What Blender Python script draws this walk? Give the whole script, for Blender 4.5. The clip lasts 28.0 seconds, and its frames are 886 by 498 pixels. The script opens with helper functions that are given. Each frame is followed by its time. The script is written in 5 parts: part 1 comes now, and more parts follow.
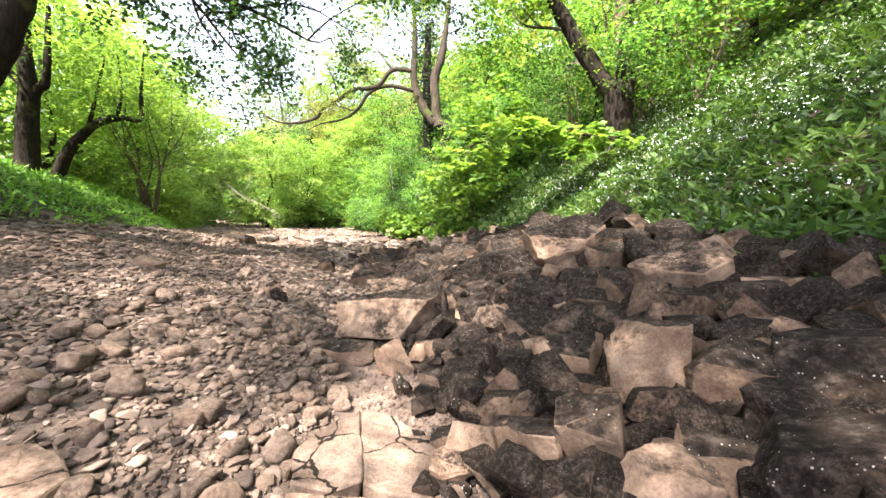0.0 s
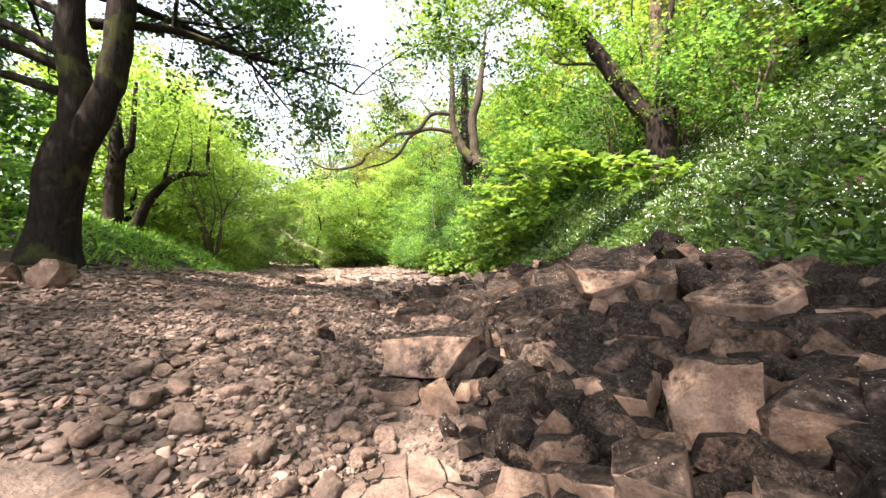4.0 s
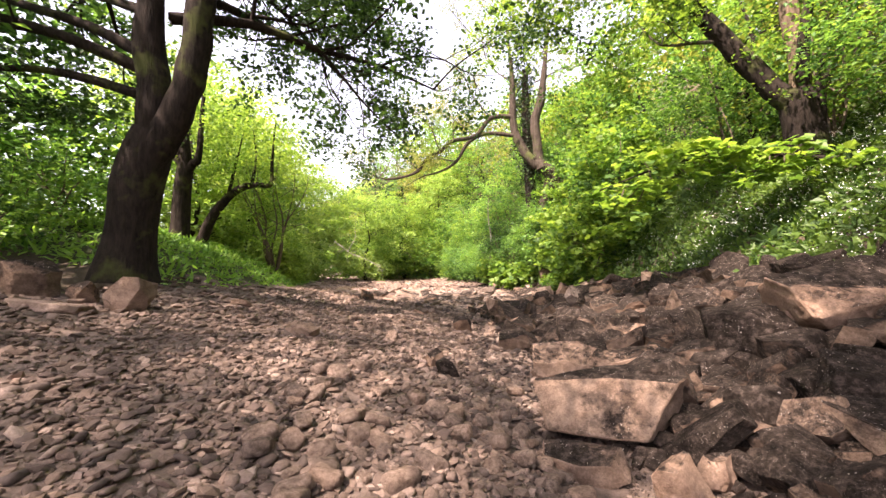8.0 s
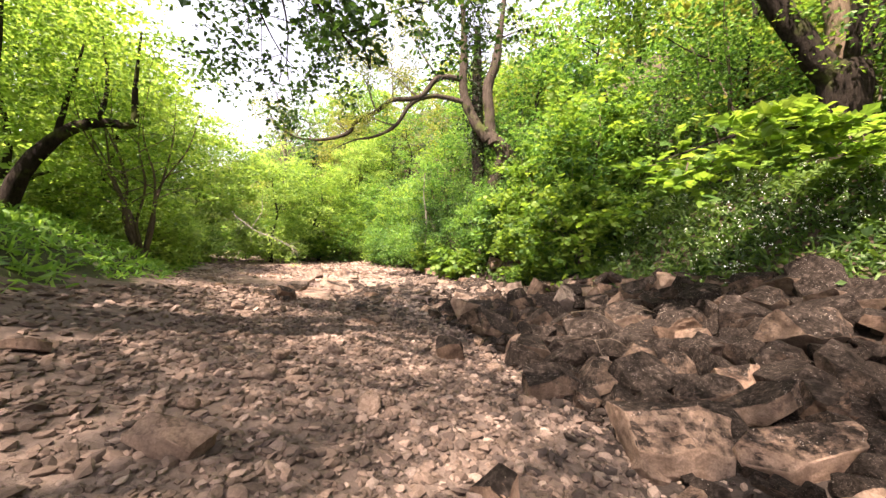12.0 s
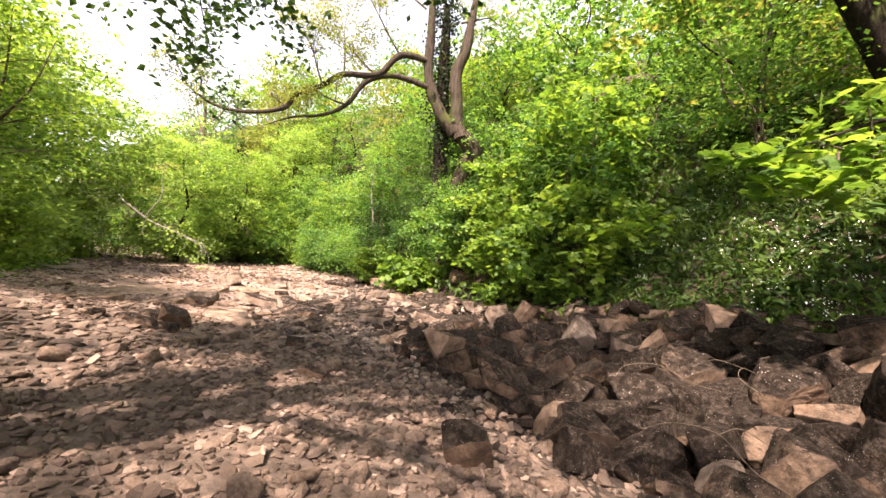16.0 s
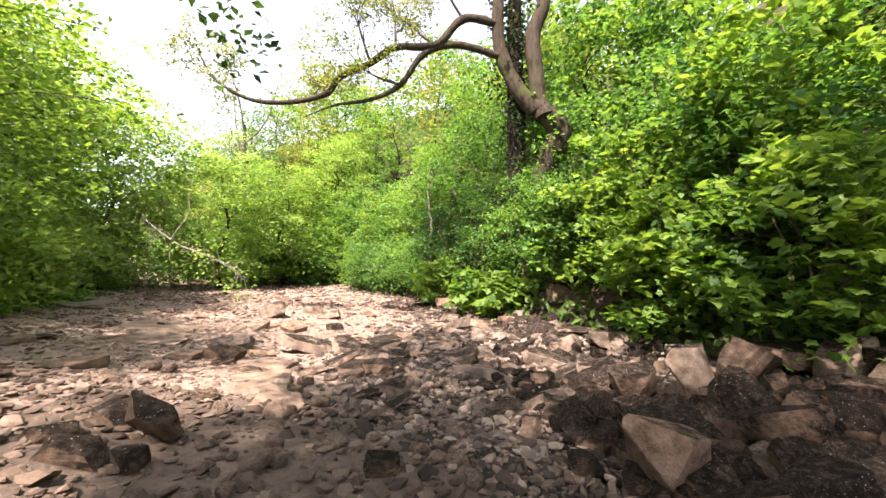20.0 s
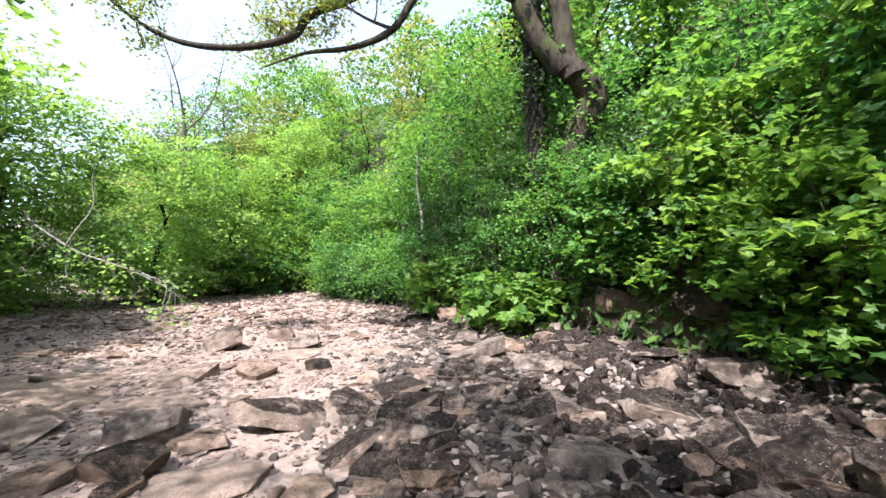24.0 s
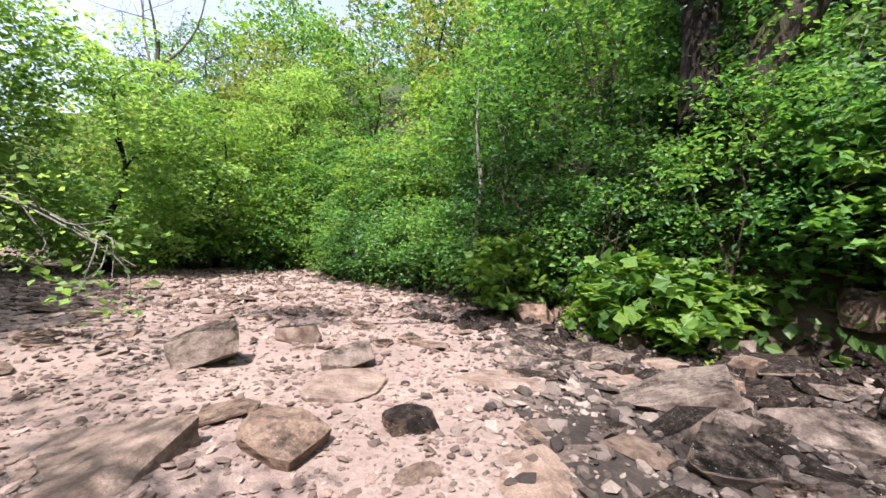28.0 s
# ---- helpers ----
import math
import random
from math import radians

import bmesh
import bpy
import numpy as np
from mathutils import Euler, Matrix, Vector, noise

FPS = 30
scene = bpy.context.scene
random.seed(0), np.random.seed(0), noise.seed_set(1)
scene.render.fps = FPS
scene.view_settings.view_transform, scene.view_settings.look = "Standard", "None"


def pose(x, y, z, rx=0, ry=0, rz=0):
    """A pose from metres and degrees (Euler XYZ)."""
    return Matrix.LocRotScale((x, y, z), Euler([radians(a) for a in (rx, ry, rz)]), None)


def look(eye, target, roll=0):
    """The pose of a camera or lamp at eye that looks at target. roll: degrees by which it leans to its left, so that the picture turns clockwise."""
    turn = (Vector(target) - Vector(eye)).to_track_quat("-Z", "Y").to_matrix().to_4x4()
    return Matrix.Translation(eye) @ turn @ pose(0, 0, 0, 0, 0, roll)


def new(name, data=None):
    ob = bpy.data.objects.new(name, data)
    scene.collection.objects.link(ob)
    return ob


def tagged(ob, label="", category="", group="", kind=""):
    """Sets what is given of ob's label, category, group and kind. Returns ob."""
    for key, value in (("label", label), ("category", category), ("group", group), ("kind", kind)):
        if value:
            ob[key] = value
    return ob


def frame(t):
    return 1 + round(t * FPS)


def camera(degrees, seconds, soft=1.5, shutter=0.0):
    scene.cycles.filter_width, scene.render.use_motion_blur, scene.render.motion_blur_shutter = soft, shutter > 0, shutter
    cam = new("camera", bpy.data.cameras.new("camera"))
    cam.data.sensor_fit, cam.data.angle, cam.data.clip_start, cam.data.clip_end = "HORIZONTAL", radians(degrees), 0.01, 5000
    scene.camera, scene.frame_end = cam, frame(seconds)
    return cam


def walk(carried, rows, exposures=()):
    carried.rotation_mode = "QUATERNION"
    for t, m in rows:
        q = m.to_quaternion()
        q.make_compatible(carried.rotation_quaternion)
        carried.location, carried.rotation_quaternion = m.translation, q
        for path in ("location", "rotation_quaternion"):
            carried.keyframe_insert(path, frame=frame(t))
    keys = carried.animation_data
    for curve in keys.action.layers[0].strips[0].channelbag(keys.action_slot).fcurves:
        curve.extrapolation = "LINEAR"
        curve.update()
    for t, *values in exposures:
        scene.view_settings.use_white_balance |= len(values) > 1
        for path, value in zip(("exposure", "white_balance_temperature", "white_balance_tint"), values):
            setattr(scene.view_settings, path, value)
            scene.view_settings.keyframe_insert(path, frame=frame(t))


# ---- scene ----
cam = camera(97.4, 28.0)
PATH = [
    (0, (0.047, 0.029, 1.291), (0.032, 2.022, 1.132), 2.0),
    (0.5, (0.046, 0.057, 1.245), (-0.023, 2.031, 0.932), 1.6),
    (1, (0.073, 0.04, 1.232), (-0.05, 1.984, 0.777), 0.7),
    (1.5, (0.081, 0.016, 1.206), (-0.088, 1.943, 0.697), -0.4),
    (2, (0.084, 0.001, 1.224), (-0.111, 1.951, 0.826), -1.1),
    (2.5, (0.084, -0.021, 1.266), (-0.129, 1.95, 1.001), -1.2),
    (3, (0.071, -0.03, 1.294), (-0.152, 1.953, 1.167), -0.7),
    (3.5, (0.049, -0.007, 1.307), (-0.179, 1.98, 1.265), -0.1),
    (5.5, (0.055, 0.009, 1.29), (-0.283, 1.977, 1.407), -1.4),
    (6, (-0.136, 0.083, 1.262), (-0.587, 2.029, 1.366), -2.3),
    (6.5, (-0.427, 0.212, 1.315), (-0.899, 2.152, 1.443), -2.3),
    (7, (-0.694, 0.427, 1.272), (-1.179, 2.364, 1.377), -1.9),
    (7.5, (-1.0, 0.662, 1.279), (-1.471, 2.604, 1.363), -1.4),
    (8, (-1.412, 0.953, 1.329), (-1.821, 2.91, 1.408), -0.5),
    (8.5, (-1.672, 1.269, 1.323), (-1.996, 3.241, 1.405), 0.5),
    (9, (-1.945, 1.634, 1.413), (-2.166, 3.621, 1.468), 1.4),
    (9.5, (-2.188, 1.958, 1.429), (-2.291, 3.955, 1.461), 1.9),
    (10, (-2.382, 2.325, 1.454), (-2.408, 4.325, 1.442), 1.9),
    (10.5, (-2.519, 2.613, 1.472), (-2.475, 4.613, 1.447), 1.5),
    (11, (-2.673, 2.972, 1.554), (-2.565, 4.969, 1.523), 1.1),
    (11.5, (-2.777, 3.281, 1.542), (-2.671, 5.278, 1.52), 1.1),
    (12, (-2.954, 3.596, 1.529), (-2.904, 5.595, 1.509), 1.3),
    (12.5, (-3.154, 3.854, 1.571), (-3.159, 5.854, 1.576), 1.2),
    (14.5, (-3.39, 5.169, 1.55), (-3.408, 7.169, 1.54), -0.4),
    (15, (-3.434, 5.378, 1.531), (-3.323, 7.374, 1.547), 1.0),
    (15.5, (-3.508, 5.692, 1.576), (-3.196, 7.667, 1.603), 3.4),
    (16, (-3.565, 6.063, 1.543), (-3.18, 8.025, 1.575), 4.2),
    (16.5, (-3.696, 6.461, 1.552), (-3.341, 8.429, 1.592), 4.0),
    (17, (-3.824, 6.849, 1.57), (-3.454, 8.814, 1.614), 3.7),
    (17.5, (-3.871, 7.275, 1.554), (-3.477, 9.235, 1.612), 3.1),
    (18, (-3.962, 7.701, 1.517), (-3.573, 9.662, 1.571), 2.2),
    (18.5, (-4.028, 8.105, 1.559), (-3.658, 10.07, 1.612), 1.3),
    (19, (-4.094, 8.519, 1.551), (-3.803, 10.497, 1.6), 0.7),
    (19.5, (-4.244, 8.883, 1.531), (-4.007, 10.868, 1.582), 0.7),
    (20, (-4.35, 9.18, 1.571), (-4.161, 11.17, 1.645), 1.1),
    (20.5, (-4.457, 9.619, 1.539), (-4.311, 11.612, 1.633), 1.8),
    (22.5, (-4.8, 10.886, 1.744), (-4.501, 12.863, 1.775), 2.8),
    (23, (-4.856, 11.212, 1.693), (-4.555, 13.189, 1.717), 1.8),
    (23.5, (-5.033, 11.53, 1.672), (-4.768, 13.512, 1.692), 0.4),
    (24, (-5.161, 11.853, 1.697), (-4.777, 13.815, 1.755), -0.8),
    (24.5, (-5.219, 12.265, 1.647), (-4.798, 14.218, 1.739), -2.6),
    (25, (-5.309, 12.66, 1.571), (-4.807, 14.593, 1.669), -3.3),
    (25.5, (-5.495, 13.101, 1.512), (-5.113, 15.063, 1.598), -1.9),
    (26, (-5.693, 13.599, 1.497), (-5.505, 15.585, 1.629), -2.0),
    (26.5, (-5.957, 13.987, 1.457), (-5.669, 15.964, 1.555), -1.3),
    (27, (-6.123, 14.401, 1.403), (-5.68, 16.35, 1.479), -0.5),
    (27.5, (-6.26, 14.918, 1.376), (-5.726, 16.845, 1.412), 0.7),
    (28, (-6.479, 15.489, 1.379), (-5.995, 17.43, 1.374), 2.7),
]
EXPOSURES = [(0, 2.85, 6500, 14), (1, 2.8, 6500, 15), (2, 2.9, 5900, 5), (3, 2.75, 6300, 11), (6, 2.46, 7050, 29), (9, 2.41, 7150, 29), (12, 2.42, 7300, 26), (15, 2.3, 7500, 26), (17, 2.28, 7350, 26), (20.5, 2.25, 6700, 20), (22.5, 2.05, 5800, 14), (25, 1.9, 5600, 15), (28, 1.6, 5800, 18)]
walk(cam, [(t, look(eye, target, roll)) for t, eye, target, roll in PATH], EXPOSURES)

# ---- light ----
SUN_AZ, SUN_EL = -145.0, 58.0  # degrees from +y towards +x, and above the horizon
world = bpy.data.worlds.new("sky")
scene.world = world
world.use_nodes = True
wn, wl = world.node_tree.nodes, world.node_tree.links
sky = wn.new("ShaderNodeTexSky")
sky.sky_type, sky.sun_disc = "NISHITA", False
sky.sun_elevation, sky.sun_rotation = radians(SUN_EL), radians(SUN_AZ)
sky.air_density, sky.dust_density, sky.ozone_density = 1.0, 2.0, 1.0
haze = wn.new("ShaderNodeHueSaturation")
haze.inputs["Saturation"].default_value, haze.inputs["Value"].default_value = 0.5, 1.1
wl.new(sky.outputs[0], haze.inputs["Color"])
wl.new(haze.outputs[0], wn["Background"].inputs[0])
wn["Background"].inputs[1].default_value = 0.123
sun = new("sun", bpy.data.lights.new("sun", "SUN"))
sun.data.energy, sun.data.angle, sun.data.color = 4.4, radians(1.0), (1.0, 0.93, 0.82)
sun_way = Vector((math.sin(radians(SUN_AZ)) * math.cos(radians(SUN_EL)), math.cos(radians(SUN_AZ)) * math.cos(radians(SUN_EL)), math.sin(radians(SUN_EL))))
sun.matrix_basis = look(sun_way * 60, (0, 0, 0))


# ---- materials ----
def material(name, rough=0.85):
    m = bpy.data.materials.new(name)
    m.use_nodes = True
    b = m.node_tree.nodes["Principled BSDF"]
    b.inputs["Roughness"].default_value = rough
    b.inputs["Specular IOR Level"].default_value = 0.25
    return m, m.node_tree.nodes, m.node_tree.links, b


def ramp(nodes, stops):
    r = nodes.new("ShaderNodeValToRGB")
    while len(r.color_ramp.elements) < len(stops):
        r.color_ramp.elements.new(0.5)
    for e, (p, c) in zip(r.color_ramp.elements, stops):
        e.position, e.color = p, (*c, 1) if len(c) == 3 else c
    return r


def texture(nodes, links, vector, scale, detail=5, rough=0.6):
    n = nodes.new("ShaderNodeTexNoise")
    n.inputs["Scale"].default_value, n.inputs["Detail"].default_value, n.inputs["Roughness"].default_value = scale, detail, rough
    links.new(vector, n.inputs["Vector"])
    return n


def mixed(nodes, links, fac, a, b, blend="MIX"):
    m = nodes.new("ShaderNodeMix")
    m.data_type, m.blend_type = "RGBA", blend
    for socket, value in ((m.inputs[0], fac), (m.inputs[6], a), (m.inputs[7], b)):
        if isinstance(value, (int, float)):
            socket.default_value = value
        elif isinstance(value, tuple):
            socket.default_value = (*value, 1)
        else:
            links.new(value, socket)
    return m.outputs[2]


def calc(nodes, links, op, a, b=0.0, c=0.0):
    m = nodes.new("ShaderNodeMath")
    m.operation = op
    for socket, value in zip(m.inputs, (a, b, c)):
        if isinstance(value, (int, float)):
            socket.default_value = value
        else:
            links.new(value, socket)
    return m.outputs[0]


def bumped(nodes, links, bsdf, height, strength, distance):
    b = nodes.new("ShaderNodeBump")
    b.inputs["Strength"].default_value, b.inputs["Distance"].default_value = strength, distance
    links.new(height, b.inputs["Height"])
    links.new(b.outputs[0], bsdf.inputs["Normal"])


def rock_material(name, film, low, high, cracks=0.0, top=0.34):
    """Sandstone with a dried dark film of algae over part of it; film: how much, 0 to 1; top: how far it keeps to upper faces."""
    m, n, l, b = material(name, 0.88)
    co = n.new("ShaderNodeTexCoord").outputs["Object"]
    rnd = n.new("ShaderNodeObjectInfo").outputs["Random"]
    shift = n.new("ShaderNodeVectorMath")
    shift.operation = "ADD"
    l.new(co, shift.inputs[0])
    comb = n.new("ShaderNodeCombineXYZ")
    l.new(calc(n, l, "MULTIPLY", rnd, 37.0), comb.inputs[0])
    l.new(calc(n, l, "MULTIPLY", rnd, 11.0), comb.inputs[2])
    l.new(comb.outputs[0], shift.inputs[1])
    v = shift.outputs[0]
    grain = texture(n, l, v, 7.0, 8, 0.65)
    base = ramp(n, ((0.3, low), (0.7, high)))
    l.new(grain.outputs[0], base.inputs[0])
    fine = texture(n, l, v, 60.0, 4, 0.7)
    speck = ramp(n, ((0.34, (0.72, 0.7, 0.68)), (0.66, (1.14, 1.13, 1.12))))
    l.new(fine.outputs[0], speck.inputs[0])
    stone = mixed(n, l, 1.0, base.outputs[0], speck.outputs[0], "MULTIPLY")
    tint = ramp(n, ((0.0, (0.75, 0.72, 0.7)), (0.5, (1.0, 0.95, 0.9)), (1.0, (1.1, 1.0, 0.92))))
    l.new(rnd, tint.inputs[0])
    stone = mixed(n, l, 1.0, stone, tint.outputs[0], "MULTIPLY")
    stain = ramp(n, ((0.34, (0.55, 0.52, 0.5)), (0.5, (0.92, 0.91, 0.9)), (0.68, (1.18, 1.18, 1.18))))
    l.new(texture(n, l, v, 4.2, 8, 0.68).outputs[0], stain.inputs[0])
    stone = mixed(n, l, 1.0, stone, stain.outputs[0], "MULTIPLY")
    patch = calc(n, l, "MULTIPLY_ADD", texture(n, l, v, 16.0, 6, 0.7).outputs[0], 0.42, calc(n, l, "MULTIPLY", texture(n, l, v, 2.4, 7, 0.62).outputs[0], 0.58))
    facing = n.new("ShaderNodeSeparateXYZ")
    l.new(n.new("ShaderNodeNewGeometry").outputs["Normal"], facing.inputs[0])
    edge = calc(n, l, "MULTIPLY_ADD", rnd, 0.22, film - top)
    edge = calc(n, l, "MULTIPLY_ADD", facing.outputs[2], top, edge)
    cover = calc(n, l, "SUBTRACT", edge, patch)
    cover = calc(n, l, "MULTIPLY_ADD", cover, 6.5, 0.5)
    mr = n.new("ShaderNodeClamp")
    l.new(cover, mr.inputs[0])
    mottle = texture(n, l, v, 13.0, 9, 0.78)
    dark = ramp(n, ((0.34, (0.006, 0.0046, 0.0038)), (0.5, (0.022, 0.0168, 0.0136)), (0.68, (0.085, 0.066, 0.054))))
    l.new(mottle.outputs[0], dark.inputs[0])
    vo = n.new("ShaderNodeTexVoronoi")
    vo.inputs["Scale"].default_value = 34.0
    l.new(v, vo.inputs["Vector"])
    fleck = calc(n, l, "LESS_THAN", vo.outputs["Distance"], calc(n, l, "MULTIPLY_ADD", grain.outputs[0], 0.7, -0.26))
    film_colour = mixed(n, l, fleck, dark.outputs[0], (0.38, 0.34, 0.3))
    colour = mixed(n, l, mr.outputs[0], stone, film_colour)
    if cracks:
        warp = mixed(n, l, 0.16, v, texture(n, l, v, 3.5, 5, 0.6).outputs["Color"])
        ce = n.new("ShaderNodeTexVoronoi")
        ce.feature = "DISTANCE_TO_EDGE"
        ce.inputs["Scale"].default_value = cracks
        l.new(warp, ce.inputs["Vector"])
        gap = calc(n, l, "LESS_THAN", ce.outputs["Distance"], calc(n, l, "MULTIPLY_ADD", grain.outputs[0], 0.11, -0.042))
        colour = mixed(n, l, gap, colour, (0.02, 0.016, 0.013))
    l.new(colour, b.inputs["Base Color"])
    b.inputs["Specular IOR Level"].default_value = 0.06
    pits = texture(n, l, v, 20.0, 8, 0.75)
    h = calc(n, l, "MULTIPLY_ADD", pits.outputs[0], 0.8, calc(n, l, "MULTIPLY_ADD", mottle.outputs[0], 0.6, grain.outputs[0]))
    if cracks:
        h = calc(n, l, "MULTIPLY_ADD", gap, -1.2, h)
    bumped(n, l, b, h, 1.0, 0.03)
    return m


def pebble_material(name, stops):
    m, n, l, b = material(name, 0.85)
    geo = n.new("ShaderNodeNewGeometry")
    r = ramp(n, stops)
    l.new(geo.outputs["Random Per Island"], r.inputs[0])
    fine = texture(n, l, geo.outputs["Position"], 70.0, 4, 0.7)
    sp = ramp(n, ((0.3, (0.65, 0.63, 0.61)), (0.7, (1.15, 1.13, 1.12))))
    l.new(fine.outputs[0], sp.inputs[0])
    broad = texture(n, l, geo.outputs["Position"], 0.8, 3, 0.6)
    bt = ramp(n, ((0.35, (0.72, 0.70, 0.68)), (0.65, (1.1, 1.07, 1.05))))
    l.new(broad.outputs[0], bt.inputs[0])
    c = mixed(n, l, 1.0, r.outputs[0], sp.outputs[0], "MULTIPLY")
    l.new(mixed(n, l, 1.0, c, bt.outputs[0], "MULTIPLY"), b.inputs["Base Color"])
    bumped(n, l, b, fine.outputs[0], 0.5, 0.008)
    return m


def ground_material(name, stops, scale):
    m, n, l, b = material(name, 0.95)
    pos = n.new("ShaderNodeNewGeometry").outputs["Position"]
    a, f = texture(n, l, pos, scale, 8, 0.65), texture(n, l, pos, scale * 16, 5, 0.7)
    r = ramp(n, stops)
    l.new(calc(n, l, "MULTIPLY_ADD", f.outputs[0], 0.4, calc(n, l, "MULTIPLY", a.outputs[0], 0.6)), r.inputs[0])
    l.new(r.outputs[0], b.inputs["Base Color"])
    bumped(n, l, b, f.outputs[0], 0.9, 0.04)
    return m


def leaf_material(name, stops, glow=0.45):
    m, n, l, b = material(name, 0.5)
    geo = n.new("ShaderNodeNewGeometry")
    broad = texture(n, l, geo.outputs["Position"], 0.55, 2, 0.5)
    f = calc(n, l, "MULTIPLY_ADD", broad.outputs[0], 1.1, calc(n, l, "MULTIPLY_ADD", geo.outputs["Random Per Island"], 0.6, -0.35))
    r = ramp(n, stops)
    l.new(f, r.inputs[0])
    l.new(r.outputs[0], b.inputs["Base Color"])
    b.inputs["Specular IOR Level"].default_value = 0.35
    t = n.new("ShaderNodeBsdfTranslucent")
    l.new(mixed(n, l, 1.0, r.outputs[0], (1.35, 1.3, 0.7), "MULTIPLY"), t.inputs[0])
    mx = n.new("ShaderNodeMixShader")
    mx.inputs[0].default_value = glow
    l.new(b.outputs[0], mx.inputs[1])
    l.new(t.outputs[0], mx.inputs[2])
    l.new(mx.outputs[0], n["Material Output"].inputs[0])
    return m


def bark_material(name, low, high, moss=0.0):
    m, n, l, b = material(name, 0.92)
    co = n.new("ShaderNodeTexCoord").outputs["Object"]
    mp = n.new("ShaderNodeMapping")
    mp.inputs["Scale"].default_value = (9, 9, 2.2)
    l.new(co, mp.inputs[0])
    a, f = texture(n, l, mp.outputs[0], 1.5, 8, 0.7), texture(n, l, co, 1.6, 4, 0.6)
    r = ramp(n, ((0.3, low), (0.72, high)))
    l.new(a.outputs[0], r.inputs[0])
    c = r.outputs[0]
    if moss:
        k = ramp(n, ((0.62 - moss * 0.3, (0, 0, 0)), (0.72 - moss * 0.3, (1, 1, 1))))
        l.new(f.outputs[0], k.inputs[0])
        c = mixed(n, l, k.outputs[0], c, (0.055, 0.062, 0.022))
    l.new(c, b.inputs["Base Color"])
    b.inputs["Specular IOR Level"].default_value = 0.08
    bumped(n, l, b, a.outputs[0], 1.0, 0.06)
    return m


ROCK_DARK = rock_material("film_dark_sandstone", 0.73, (0.08, 0.058, 0.045), (0.19, 0.145, 0.115), 0.0, 0.2)
ROCK_MID = rock_material("patchy_sandstone", 0.61, (0.10, 0.073, 0.056), (0.245, 0.188, 0.15), 0.0, 0.3)
ROCK_GREY = rock_material("grey_weathered_sandstone", 0.47, (0.15, 0.122, 0.104), (0.37, 0.31, 0.27))
ROCK_SLAB = rock_material("broken_sandstone", 0.62, (0.17, 0.126, 0.098), (0.32, 0.242, 0.192), 0.0, 0.75)
ROCK_PALE = rock_material("pale_sandstone", 0.36, (0.18, 0.134, 0.106), (0.35, 0.268, 0.215))
ROCK_FLAT = rock_material("bare_flat_sandstone", 0.16, (0.23, 0.178, 0.148), (0.36, 0.288, 0.244))
BAR = pebble_material("bar_pebbles", ((0.0, (0.0617, 0.0456, 0.0380)), (0.35, (0.1083, 0.0798, 0.0617)), (0.7, (0.1520, 0.1121, 0.0883)), (0.9, (0.2099, 0.1587, 0.1302)), (1.0, (0.2536, 0.2023, 0.1700))))
COBBLE = pebble_material("shingle_pebbles", ((0.0, (0.0423, 0.0324, 0.0279)), (0.3, (0.0900, 0.0684, 0.0558)), (0.6, (0.1395, 0.1044, 0.0846)), (0.85, (0.2088, 0.1602, 0.1323)), (1.0, (0.2934, 0.2367, 0.1944))))
BED = pebble_material("bed_pebbles", ((0.0, (0.0880, 0.0660, 0.0546)), (0.3, (0.1672, 0.1232, 0.1021)), (0.7, (0.2464, 0.1804, 0.1478)), (1.0, (0.3256, 0.2552, 0.2156))))
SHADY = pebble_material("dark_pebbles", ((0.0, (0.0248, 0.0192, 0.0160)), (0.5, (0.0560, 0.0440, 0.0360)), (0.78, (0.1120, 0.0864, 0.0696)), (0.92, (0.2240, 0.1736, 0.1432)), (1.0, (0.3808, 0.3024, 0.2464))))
GREYS = pebble_material("grey_channel_stones", ((0.0, (0.035, 0.028, 0.024)), (0.4, (0.095, 0.077, 0.065)), (0.75, (0.18, 0.148, 0.126)), (1.0, (0.30, 0.25, 0.215))))
# Dark channel silt; the shade of gaps between boulders is added to its colour.
GAP_SHADE_SILT = ground_material("gap_shade_silt", ((0.3, (0.0138, 0.0108, 0.0084)), (0.5, (0.0348, 0.0264, 0.0210)), (0.7, (0.0780, 0.0594, 0.0474))), 1.2)
SILT = ground_material("silt", ((0.3, (0.06, 0.044, 0.035)), (0.5, (0.115, 0.085, 0.068)), (0.7, (0.19, 0.142, 0.113))), 1.2)
PALE_BED = ground_material("pale_bed", ((0.3, (0.16, 0.116, 0.095)), (0.5, (0.24, 0.176, 0.145)), (0.7, (0.32, 0.243, 0.2))), 0.9)
SOIL = ground_material("soil", ((0.3, (0.025, 0.019, 0.013)), (0.5, (0.055, 0.04, 0.026)), (0.7, (0.09, 0.068, 0.042))), 1.0)
TURF = ground_material("turf", ((0.3, (0.018, 0.022, 0.008)), (0.5, (0.035, 0.045, 0.015)), (0.7, (0.06, 0.055, 0.025))), 0.7)
LEAF_LIME = leaf_material("lime_leaves", ((0.2, (0.061, 0.136, 0.030)), (0.5, (0.140, 0.251, 0.042)), (0.8, (0.220, 0.326, 0.065))), 0.58)
LEAF_GREEN = leaf_material("green_leaves", ((0.2, (0.034, 0.096, 0.031)), (0.5, (0.095, 0.217, 0.050)), (0.8, (0.176, 0.313, 0.069))), 0.52)
LEAF_DEEP = leaf_material("deep_leaves", ((0.2, (0.014, 0.042, 0.011)), (0.5, (0.033, 0.085, 0.019)), (0.8, (0.070, 0.143, 0.030))), 0.38)
